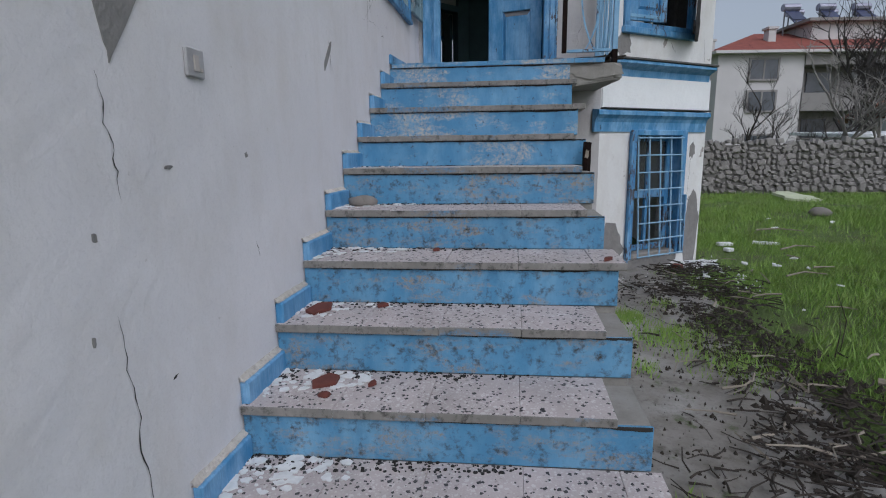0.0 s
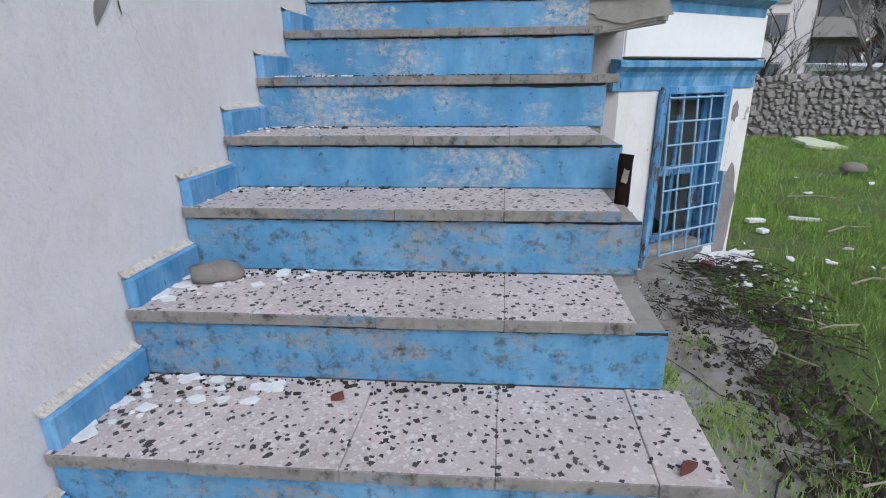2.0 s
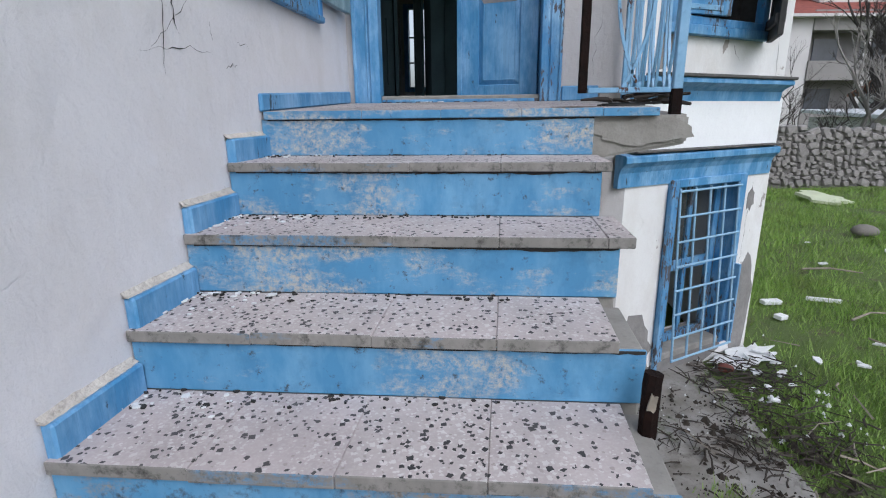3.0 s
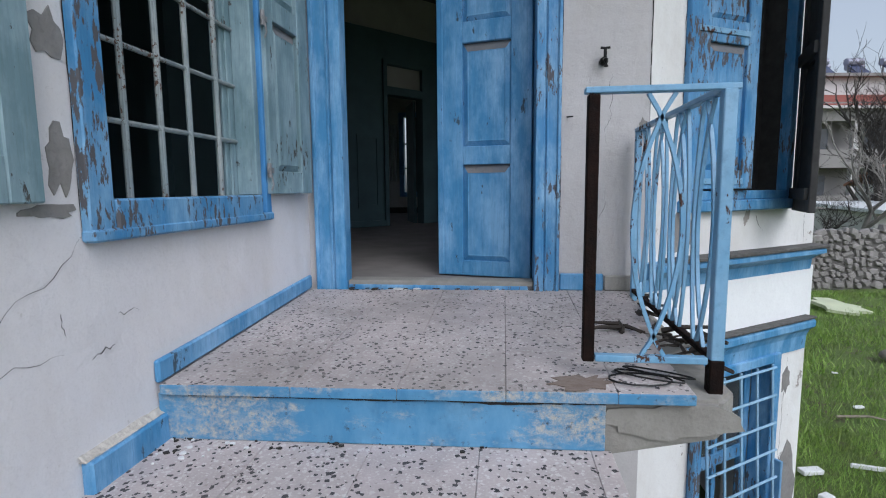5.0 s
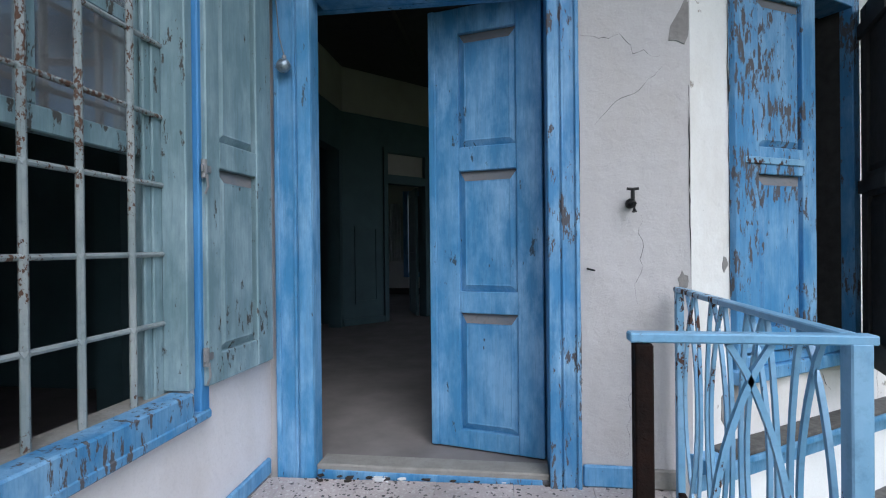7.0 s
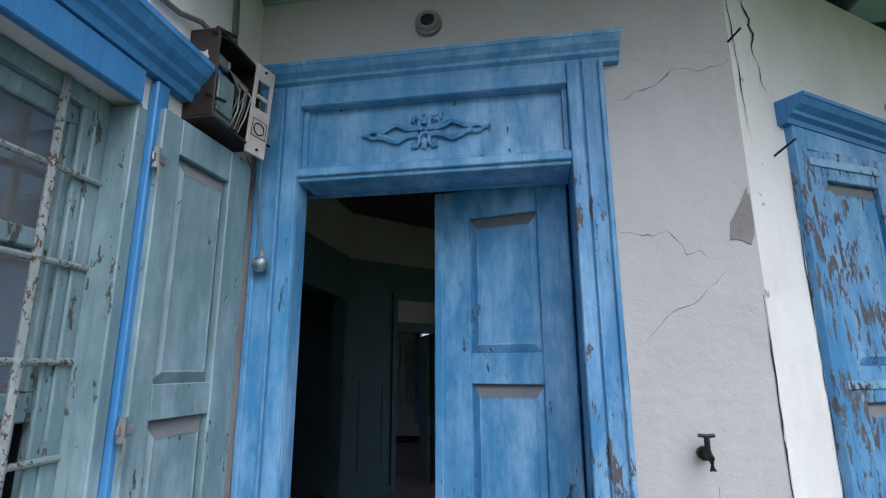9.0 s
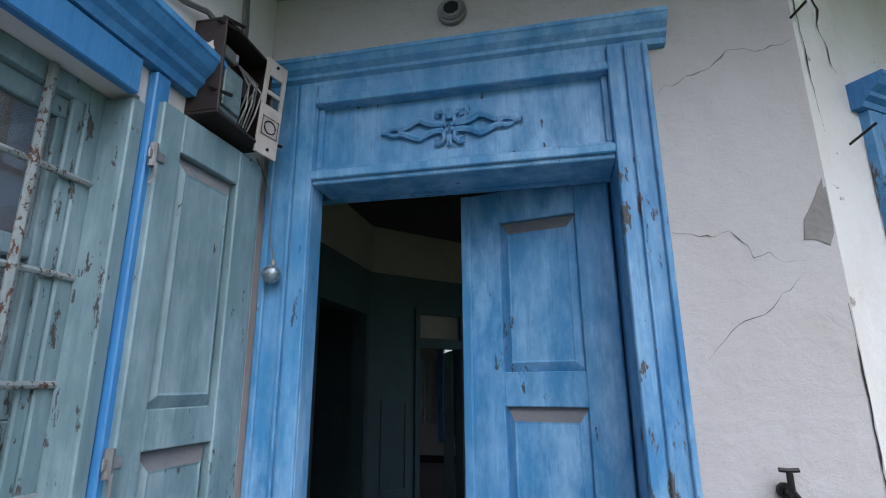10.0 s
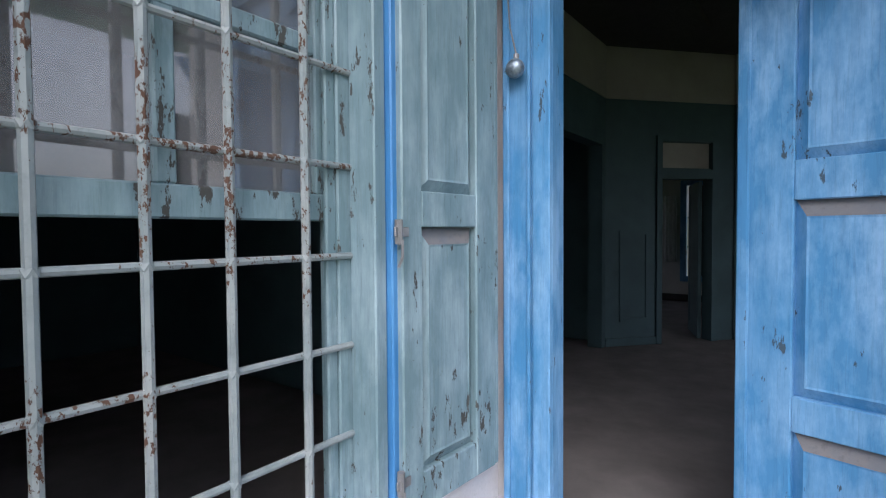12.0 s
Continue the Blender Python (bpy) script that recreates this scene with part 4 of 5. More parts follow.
part("sill", boxes((0.40, 1.21, -0.02, 0.28, 0.10, 0.152), bevel=0.006, m=BAY), CONCRETE, lw, "crumbling cement sill")
part("sash", boxes((0.475, 0.54, 0.10, 0.14, 0.16, 1.37), (1.07, 1.13, 0.10, 0.14, 0.16, 1.37), (0.54, 1.07, 0.10, 0.14, 0.16, 0.22), (0.54, 1.07, 0.10, 0.14, 0.72, 0.80), (0.54, 1.07, 0.10, 0.14, 1.31, 1.37), (0.785, 0.825, 0.102, 0.138, 0.22, 0.72), (0.785, 0.825, 0.102, 0.138, 0.80, 1.31), bevel=0.003, m=BAY), BLUE_WORN, lw)
for a, b in ((0.80, 1.31),):
    for c, d in ((0.54, 0.785), (0.825, 1.07)):
        p = part("pane", box(c, d, 0.116, 0.12, a, b, m=BAY), GLASS_OLD, lw)
        p.visible_shadow = False
part("loose_board", box(0.385, 0.41, -0.055, -0.02, 0.02, 1.38, 0.004, m=BAY), BLUE_WORN, lw, "sprung blue casing board")
part("loose_board", box(1.16, 1.18, -0.10, -0.035, 0.12, 0.75, 0.004, m=BAY), BLUE_WORN, lw, "sprung blue casing board")
lg = thing("window_grille", "blue iron bar grille leaning out at its foot", "grille", at=BAY @ Vector((0.8, 0, 0.1)))
LEAN_G = BAY @ pose(0, -0.03, 1.36, -3.5)
for i in range(5):
    x = 0.49 + i * 0.158
    part("bar", tube([LEAN_G @ Vector((x, 0, 0)), LEAN_G @ Vector((x, 0, -1.24))], 0.009, 6), BAR_BLUE, lg)
for i in range(8):
    z = -0.02 - i * 0.172
    part("crossbar", tube([LEAN_G @ Vector((0.47, -0.012, z)), LEAN_G @ Vector((1.14, -0.012, z))], 0.008, 6), BAR_BLUE, lg)
# added dark sheet, its colour standing for the cellar's lack of light
solo("cellar_dark_sheet", boxes((0.2, 1.4, 1.2, 1.3, -0.3, 1.5), m=BAY), DARK_WOOD_AND_SHADE, "dark sheet standing in for the unlit cellar", "wall", kind="structure")

# ---------------- railing on the landing ----------------
ZT, ZB = 2.722, 1.945
railing = thing("railing", "pale blue rusting iron landing railing with curved bars", "railing", at=(0.71, 4.1, STEP_Z[0]))
A, B, C = Vector((0.352, 4.08, 0)), Vector((0.712, 4.08, 0)), Vector((0.735, 5.13, 0))


def post(p, z0, z1, r=0.0165):
    return box(p.x - r, p.x + r, p.y - r, p.y + r, z0, z1, 0.003)


part("post", post(A, ZB - 0.012, ZT - 0.02), RUST, railing, "bare rusted post")
part("post", post(B, STEP_Z[0] + 0.07, ZT - 0.014, 0.018), RAIL_PAINT, railing)
part("post_foot", post(B, STEP_Z[0] - 0.03, STEP_Z[0] + 0.071, 0.020), RUST, railing, "rusted foot of the post")
part("post", post(C, STEP_Z[0], ZT - 0.016, 0.014), RAIL_PAINT, railing)
part("top_rail", box(A.x - 0.025, B.x + 0.028, A.y - 0.017, A.y + 0.017, ZT - 0.018, ZT, 0.003), RAIL_PAINT, railing)
side = pose(B.x, B.y, 0, 0, 0, math.degrees(math.atan2(C.y - B.y, C.x - B.x)))
LEN = (C - B).length
part("top_rail", box(0.023, LEN + 0.02, -0.016, 0.016, ZT - 0.019, ZT - 0.001, 0.003, m=side), RAIL_PAINT, railing)
part("bottom_rail", box(A.x + 0.02, B.x - 0.024, A.y - 0.014, A.y + 0.014, ZB - 0.012, ZB + 0.008, 0.002), RAIL_PAINT, railing)
part("bottom_rail", box(0.024, LEN, -0.012, 0.012, ZB - 0.012, ZB + 0.008, 0.002, m=side), RUST, railing, "rusted bottom rail")


def bow(m, x0, bulge, z0, z1, r=0.0078):
    """A flat bar that leaves the rail, bows out sideways and returns."""
    pts = []
    for i in range(17):
        t = i / 16
        pts.append(m @ Vector((x0 + bulge * (math.sin(math.pi * t) ** 0.8 if 0 < t < 1 else 0) - bulge * 0.35, 0, z0 + (z1 - z0) * t)))
    return tube(pts, r, 4, square=True)


front = pose(A.x, A.y, 0)
xm = (B.x - A.x) / 2 + 0.005
for s in (-1, 1):
    part("curved_bar", bow(front, xm, s * 0.105, ZB, ZT - 0.02), RAIL_PAINT, railing)
n_pairs = 4
for i in range(n_pairs):
    xc = LEN * (i + 0.5) / n_pairs
    for s in (-1, 1):
        part("curved_bar", bow(side, xc, s * 0.10, ZB, ZT - 0.02), RAIL_PAINT, railing)
for i in range(1, n_pairs):
    for s in (-1, 1):
        x = LEN * i / n_pairs
        part("curved_bar", bow(side, x + s * 0.06, -s * 0.05, ZB, ZT - 0.02), RAIL_PAINT, railing)

rust_run = ragged(bmesh.new(), (0.33, 4.03, landing_z(4.03) + 0.0022), (1, 0.2, 0), (0, 1, 0), 0.10, 0.055, 0.001, 24, 15, 0.4)
solo("rust_stain", rust_run, RUST_STAIN, "brown rust stain on the landing under the post", "stain", kind="stuff")
stub = thing("post_stub", "rusted cut-off iron post stub on the step edge", "post", at=(0.402, 3.02, STEP_Z[4]))
part("tube", tube([(0.402, 3.02, STEP_Z[4] - 0.04), (0.402, 3.02, STEP_Z[4] + 0.10), (0.405, 3.022, STEP_Z[4] + 0.125)], 0.023, 8), RUST, stub)
part("tag", ragged(bmesh.new(), (0.400, 2.997, STEP_Z[4] + 0.06), (1, 0, 0), (0, 0, 1), 0.012, 0.026, 0.002, 10, 8), PALE_TWIG, stub, "pale worn spot")

# ---------------- things on the walls ----------------
meter = thing("meter_box", "open brown metal electricity meter box with a hanging pale cover", "meter box", at=(XL, 4.92, 4.03))
mx = XL + 0.105
part("back_plate", box(XL, XL + 0.008, 4.80, 5.04, 4.04, 4.33, 0.002), BROWN_METAL, meter)
part("side_plate", box(XL, mx, 4.792, 4.80, 4.04, 4.33, 0.002), BROWN_METAL, meter, "brown metal side with flaked label")
part("side_plate", box(XL, mx, 5.04, 5.048, 4.04, 4.33, 0.002), BROWN_METAL, meter)
part("bottom_plate", box(XL, mx, 4.792, 5.048, 4.03, 4.04, 0.002), BROWN_METAL, meter)
part("top_plate", box(XL, mx, 4.792, 5.048, 4.33, 4.34, 0.002), BROWN_METAL, meter)
part("torn_label", ragged(bmesh.new(), (XL + 0.055, 4.7905, 4.235), (1, 0, 0), (0, 0, 1), 0.025, 0.03, 0.001, 12, 7, 0.4), PALE_BOARD, meter, "torn pale label")
part("meter", boxes((XL + 0.01, XL + 0.085, 4.81, 4.925, 4.05, 4.22), bevel=0.012), METER_GLASS, meter, "dusty grey glass meter")
part("meter_window", boxes((XL + 0.0852, XL + 0.094, 4.825, 4.91, 4.075, 4.205), bevel=0.003), METER_PANE, meter, "cloudy greenish glass front")
part("fuse", boxes((XL + 0.01, XL + 0.075, 4.825, 4.90, 4.245, 4.285), (XL + 0.075, XL + 0.083, 4.885, 4.897, 4.25, 4.28), bevel=0.004), GREY_METAL, meter, "grey porcelain fuse")
part("fuse", boxes((XL + 0.01, XL + 0.07, 4.955, 5.02, 4.17, 4.25), bevel=0.006), BLACK, meter)
COV = pose(XL + 0.10, 4.985, 4.005, 0, 4, 72)
part("cover", boxes((0, 0.085, -0.004, 0.004, 0, 0.175), (0, 0.016, -0.004, 0.004, 0.175, 0.345), (0.07, 0.085, -0.004, 0.004, 0.175, 0.345), (0.016, 0.07, -0.004, 0.004, 0.215, 0.23), (0.016, 0.07, -0.004, 0.004, 0.285, 0.345), bevel=0.0015, m=COV), PALE_BOARD, meter, "pale worn cover strip with cut-outs")
part("dial_ring", tube([COV @ Vector((0.043 + 0.022 * math.cos(a), -0.006, 0.10 + 0.022 * math.sin(a))) for a in [i * math.pi / 8 for i in range(17)]], 0.0022, 5), BLACK, meter)
part("dial_frame", tube([COV @ Vector(p) for p in ((0.012, -0.006, 0.068), (0.074, -0.006, 0.068), (0.074, -0.006, 0.132), (0.012, -0.006, 0.132), (0.012, -0.006, 0.068))], 0.0015, 4), BLACK, meter)
for x, z in ((0.04, 0.325), (0.045, 0.022), (0.025, 0.205)):
    part("rivet", tube([COV @ Vector((x, -0.004, z)), COV @ Vector((x, -0.009, z))], 0.005, 8), BLACK, meter)
for p in ((4.775, 4.315), (4.775, 4.10), (4.80, 4.345), (5.06, 4.075)):
    part("bolt", tube([(XL + 0.085, p[0], p[1]), (XL + 0.115, p[0] + 0.06, p[1] + 0.003)], 0.0055, 6), BLACK, meter)
for i in range(6):
    r5 = random.Random(i)
    part("wire", tube([(XL + 0.06, 4.92 + 0.01 * i, 4.27), (XL + 0.085 + r5.random() * 0.02, 4.935 + 0.014 * i, 4.24 - r5.random() * 0.04), (XL + 0.09, 4.93 + 0.012 * i, 4.17 - r5.random() * 0.05), (XL + 0.06, 4.94 + 0.012 * i, 4.08)], 0.0028, 5), SWITCH if i % 2 else CABLE, meter)

cb = bmesh.new()
tube([(XL + 0.012, 4.60, 4.33), (XL + 0.014, 4.72, 4.345), (XL + 0.03, 4.80, 4.37), (XL + 0.05, 4.86, 4.345)], 0.009, 6, cb)
tube([(XL + 0.012, 5.0, 4.34), (XL + 0.010, 5.0, 4.5), (XL + 0.010, 4.985, 4.75)], 0.008, 6, cb)
tube([(XL + 0.012, 5.02, 4.34), (XL + 0.010, 5.02, 4.5), (XL + 0.010, 5.0, 4.75)], 0.006, 6, cb)
solo("cable", cb, CABLE, "grey electric cables running to the meter box", "cable")

bell = thing("door_bell", "small speckled round bell hanging by a wire on the door casing", "bell", at=(-0.824, 5.13, 3.64))
bb = bmesh.new()
bmesh.ops.create_icosphere(bb, subdivisions=3, radius=0.030, matrix=pose(-0.824, 5.132, 3.645) @ Matrix.Diagonal((1, 0.85, 1, 1)))
part("ball", bb, BALL, bell)
part("cap", tube([(-0.824, 5.14, 3.668), (-0.824, 5.14, 3.69)], 0.009, 8), GREY_METAL, bell)
part("wire", tube([(-0.824, 5.14, 3.688), (-0.85, 5.147, 3.78), (-0.862, 5.147, 3.93), (-0.90, 5.145, 4.02), (-0.91, 5.13, 4.05)], 0.0028, 5), CABLE, bell)

lamp = thing("lamp_socket", "empty round black lamp holder on the wall above the door", "lamp holder", at=(-0.24, YD, 4.566))
lo = tube([(-0.24, YD, 4.566), (-0.24, YD - 0.02, 4.566)], 0.052, 16)
tube([(-0.24, YD - 0.018, 4.566), (-0.24, YD - 0.03, 4.566)], 0.042, 16, lo)
part("base", lo, GREY_METAL, lamp)
part("socket", tube([(-0.24, YD - 0.029, 4.566), (-0.24, YD - 0.034, 4.566)], 0.029, 14), BLACK, lamp)
ringb = tube([(-0.24 + 0.032 * math.cos(a), YD - 0.033, 4.566 + 0.032 * math.sin(a)) for a in [i * math.pi / 8 for i in range(17)]], 0.006, 6)
part("rim", ringb, GREY_METAL, lamp)

tap = thing("water_tap", "dark old iron water tap on the plaster wall", "tap", at=(0.575, YD, 3.05))
part("body", tube([(0.575, YD, 3.045), (0.575, YD - 0.05, 3.047), (0.575, YD - 0.07, 3.040), (0.575, YD - 0.078, 3.008)], 0.0105, 8), BLACK, tap)
part("stem", tube([(0.575, YD - 0.05, 3.05), (0.575, YD - 0.05, 3.095)], 0.008, 8), BLACK, tap)
part("handle", tube([(0.553, YD - 0.05, 3.099), (0.575, YD - 0.05, 3.097), (0.597, YD - 0.05, 3.099)], 0.006, 6), BLACK, tap)
part("collar", tube([(0.575, YD - 0.004, 3.045), (0.575, YD - 0.02, 3.045)], 0.02, 10), BLACK, tap)

sw = thing("switch_box", "painted-over square electric box in the side wall", "switch", at=(XL, 1.456, 1.455))
part("plate", boxes((XL, XL + 0.012, 1.413, 1.50, 1.452, 1.535), bevel=0.004), SWITCH, sw)
part("button", boxes((XL + 0.012, XL + 0.016, 1.445, 1.468, 1.47, 1.515), (XL + 0.012, XL + 0.016, 1.475, 1.486, 1.47, 1.48), bevel=0.001), PALE_BOARD, sw)

for p, q in (((0.80, 5.20, 4.37), (0.825, 5.15, 4.385)), ((0.93, 5.29, 3.98), (0.97, 5.22, 4.01)), ((0.41, 5.2, 2.79), (0.43, 5.15, 2.785))):
    solo("nail", tube([p, q], 0.004, 6), BLACK, "rusty bent nail in the plaster", "nail")
solo("nail", tube([(XL, 3.60, 3.03), (XL + 0.06, 3.62, 3.03)], 0.004, 6), BLACK, "rusty bent nail in the plaster", "nail")

# cracks and bare patches of the plaster
OUTL = (1, 0, 0)
bm = bmesh.new()
crack_line(bm, (XL, 1.085, 1.42), (XL, 1.115, 1.13), OUTL, 0.007, 0.02, 18, 1)
crack_line(bm, (XL, 1.06, 0.86), (XL, 1.10, 0.30), OUTL, 0.007, 0.02, 20, 2)
crack_line(bm, (XL, 2.62, 1.78), (XL, 2.64, 1.66), OUTL, 0.012, 0.004, 6, 4)
crack_line(bm, (XL, 3.42, 2.24), (XL, 3.44, 2.10), OUTL, 0.010, 0.02, 10, 61)
crack_line(bm, (XL, 3.62, 2.16), (XL, 3.63, 2.10), OUTL, 0.005, 0.01, 6, 62)
crack_line(bm, (XL, 3.70, 2.02), (XL, 3.78, 2.04), OUTL, 0.006, 0.02, 8, 63)
crack_line(bm, (XL, 3.80, 2.12), (XL, 3.88, 2.11), OUTL, 0.004, 0.02, 8, 64)
crack_line(bm, (XL, 1.74, 0.92), (XL, 1.76, 0.86), OUTL, 0.006, 0.008, 6, 65)
crack_line(bm, (XL, 1.22, 0.62), (XL, 1.245, 0.63), OUTL, 0.012, 0.002, 4, 66)
crack_line(bm, (XL, 3.705, 3.6), (XL, 3.705, 2.32), OUTL, 0.008, 0.004, 30, 67)
crack_line(bm, (XL, 3.30, 2.05), (XL, 3.74, 2.36), OUTL, 0.004, 0.03, 16, 5)
crack_line(bm, (XL, 3.35, 1.98), (XL, 3.38, 2.25), OUTL, 0.006, 0.02, 10, 6)
crack_line(bm, (XL, 3.25, 2.03), (XL, 3.62, 2.06), OUTL, 0.004, 0.03, 12, 7)
crack_line(bm, (XL, 3.50, 2.98), (XL, 3.70, 3.0), OUTL, 0.004, 0.004, 6, 8)
part("crack", bm, CRACK, wall_left, "dark jagged plaster cracks")
bm = ragged(bmesh.new(), (XL, 1.17, 1.62), (0, 1, 0), (0, 0, 1), 0.075, 0.19, 0.003, 16, 2, 0.2)
for v in bm.verts:
    if v.co.z < 1.62:
        v.co.y = 1.125 + (v.co.y - 1.125) * max(0.0, (v.co.z - 1.415) / 0.205)
ragged(bm, (XL, 2.60, 1.71), (0, 1, -0.8), (0, 0.8, 1), 0.018, 0.10, 0.003, 12, 3, 0.2)
ragged(bm, (XL, 3.655, 2.80), (0, 1, 0), (0, 0, 1), 0.05, 0.06, 0.003, 14, 9)
ragged(bm, (XL, 3.66, 2.52), (0, 1, 0), (0, 0, 1), 0.04, 0.08, 0.0035, 18, 10)
ragged(bm, (XL, 3.62, 2.40), (0, 1, 0), (0, 0, 1), 0.08, 0.018, 0.003, 16, 11)
ragged(bm, (XL, 1.02, 1.05), (0, 1, 0), (0, 0, 1), 0.008, 0.012, 0.003, 9, 13)
ragged(bm, (XL, 0.98, 0.82), (0, 1, 0), (0, 0, 1), 0.006, 0.012, 0.003, 9, 14)
ragged(bm, (XL, 1.72, 1.23), (0, 1, 0), (0, 0, 1), 0.009, 0.009, 0.003, 9, 15)
ragged(bm, (XL, 1.30, 1.20), (0, 1, 0), (0, 0, 1), 0.02, 0.006, 0.003, 9, 16)
part("bare_patch", bm, MORTAR, wall_left, "bare grey mortar where plaster fell")
OUTD = (0, -1, 0)
bm = bmesh.new()
crack_line(bm, (0.39, YD, 3.72), (0.70, YD, 3.62), OUTD, 0.004, 0.05, 18, 11)
crack_line(bm, (0.40, YD, 4.17), (0.80, YD, 4.30), OUTD, 0.005, 0.05, 18, 12)
crack_line(bm, (0.44, YD, 3.36), (0.70, YD, 3.58), OUTD, 0.003, 0.03, 14, 13)
crack_line(bm, (0.62, YD, 3.0), (0.60, YD, 2.65), OUTD, 0.003, 0.05, 14, 14)
crack_line(bm, (0.38, YD, 2.60), (0.385, YD, 2.30), OUTD, 0.007, 0.035, 14, 15)
crack_line(bm, (0.60, YD, 2.45), (0.56, YD, 2.05), OUTD, 0.003, 0.04, 14, 16)
crack_line(bm, (0.797, YD, 3.5), (0.800, YD, 2.75), OUTD, 0.008, 0.005, 22, 17)
crack_line(bm, (0.382, YD, 4.1), (0.382, YD, 2.0), OUTD, 0.005, 0.003, 40, 18)
part("crack", bm, CRACK, wall_door, "dark jagged plaster cracks")
bm = ragged(bmesh.new(), (0.755, YD, 3.75), (1, 0, 0), (0, 0, 1), 0.06, 0.10, 0.003, 17, 23, 0.25)
for v in bm.verts:
    v.co.x = min(0.799, 0.799 - (0.799 - v.co.x) * min(1.0, max(0.15, (3.87 - v.co.z) / 0.2)))
ragged(bm, (0.77, YD, 2.74), (1, 0, 0), (0, 0, 1), 0.02, 0.035, 0.003, 11, 24)
part("bare_patch", bm, MORTAR, wall_door, "bare grey mortar where plaster fell")
UB, WB = ALONG, Vector((0, 0, 1))
OUTB = Vector((ALONG.y, -ALONG.x, 0))


def on_bay(s, z, d=0.0):
    return BAY @ Vector((s, -d, z))


bm = bmesh.new()
crack_line(bm, on_bay(0.10, 4.72), on_bay(0.16, 4.22), OUTB, 0.016, 0.04, 18, 31)
crack_line(bm, on_bay(0.01, 4.6), on_bay(0.04, 4.0), OUTB, 0.010, 0.01, 18, 32)
crack_line(bm, on_bay(0.228, 4.0), on_bay(0.226, 2.5), OUTB, 0.010, 0.008, 30, 33)
crack_line(bm, on_bay(1.40, 2.35), on_bay(1.42, 2.08), OUTB, 0.006, 0.02, 12, 34)
crack_line(bm, on_bay(0.90, 2.28), on_bay(0.98, 2.18), OUTB, 0.008, 0.02, 8, 35)
crack_line(bm, on_bay(1.34, 1.36), on_bay(1.30, 0.6), OUTB, 0.006, 0.03, 16, 36)
part("crack", bm, CRACK, wall_bay, "dark jagged plaster cracks")
bm = ragged(bmesh.new(), on_bay(0.27, 2.22), UB, WB, 0.10, 0.12, 0.003, 18, 41)
ragged(bm, on_bay(0.20, 0.22), UB, WB, 0.20, 0.28, 0.003, 20, 42, 0.25)
ragged(bm, on_bay(1.40, 0.35), UB, WB, 0.13, 0.42, 0.003, 20, 43, 0.2)
ragged(bm, on_bay(0.80, 0.03), UB, WB, 0.42, 0.10, 0.004, 22, 44, 0.25)
ragged(bm, on_bay(1.33, 1.22), UB, WB, 0.05, 0.10, 0.003, 14, 45)
ragged(bm, on_bay(0.20, 2.80), UB, WB, 0.018, 0.03, 0.003, 10, 46)
part("bare_patch", bm, MORTAR, wall_bay, "bare grey mortar where plaster fell")

# ---------------- litter on the steps ----------------


def litter(name, k, count, x0, x1, y0, y1, size, mat, label, seed, kind="stuff", thick=0.004):
    """Flat angular crumbs lying on step k."""
    rl = random.Random(seed)
    bml = bmesh.new()
    z = (STEP_Z[k] if k else landing_z((y0 + y1) / 2)) + 0.001
    for _ in range(count):
        u = rl.random() ** 1.6
        x = x0 + (x1 - x0) * u
        y = y0 + (y1 - y0) * (1 - rl.random() ** 1.4 * (0.4 + 0.6 * (1 - u)))
        s = size * (0.3 + rl.random() ** 2)
        n = rl.choice((4, 5, 6))
        a0 = rl.random() * 6
        yy = y + SKEW * (x + 0.9)
        tz = rl.uniform(-0.12, 0.12)
        ring = []
        for i in range(n):
            a = a0 + 2 * math.pi * i / n
            r = s * rl.uniform(0.6, 1.1)
            ring.append((x + r * math.cos(a), yy + r * 0.8 * math.sin(a), z + abs(tz) * s * (1 + math.cos(a)) * 0.5))
        lo_ = [bml.verts.new(p) for p in ring]
        up_ = [bml.verts.new((p[0], p[1], p[2] + thick)) for p in ring]
        bml.faces.new(up_)
        for i in range(n):
            bml.faces.new((lo_[i], lo_[(i + 1) % n], up_[(i + 1) % n], up_[i]))
    return solo(name, bml, mat, label, "debris", kind=kind)


def lump(name, x, y, z, sx_, sy_, sz_, mat, label, cat, seed, turn=0.0):
    bml = bmesh.new()
    bmesh.ops.create_icosphere(bml, subdivisions=2, radius=1.0)
    for v in bml.verts:
        k = 1 + 0.28 * noise.noise(v.co * 1.3 + Vector((seed, 0, 0)))
        v.co = Vector((v.co.x * sx_ * k, v.co.y * sy_ * k, max(-0.75, v.co.z * k) * sz_))
        v.co = pose(x, y, z + sz_ * 0.72, 0, 0, turn) @ v.co
    for f_ in bml.faces:
        f_.smooth = True
    return solo(name, bml, mat, label, cat)


for k, n in ((9, 70), (8, 60), (7, 50), (6, 40), (5, 45), (2, 30), (3, 25), (1, 12), (4, 14)):
    litter("plaster_crumbs", k, n, XL + 0.03, XL + (0.40 if k > 4 else 0.30), STEP_Y[k] + 0.05, STEP_Y[k - 1] - 0.0, 0.026 if k > 4 else 0.014, FLAKE, "white flakes of fallen plaster on the step", 50 + k)
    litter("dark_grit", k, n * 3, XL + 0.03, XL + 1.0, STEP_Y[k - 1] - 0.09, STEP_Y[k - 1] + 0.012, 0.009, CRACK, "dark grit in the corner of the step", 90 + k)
litter("paint_scraps", 0, 26, -0.70, 0.35, 5.10, 5.16, 0.022, TWIG, "dark leaf scraps before the threshold", 71)
litter("paint_scraps", 0, 8, -0.45, 0.25, 5.10, 5.16, 0.022, FLAKE, "pale paint scraps before the threshold", 72)


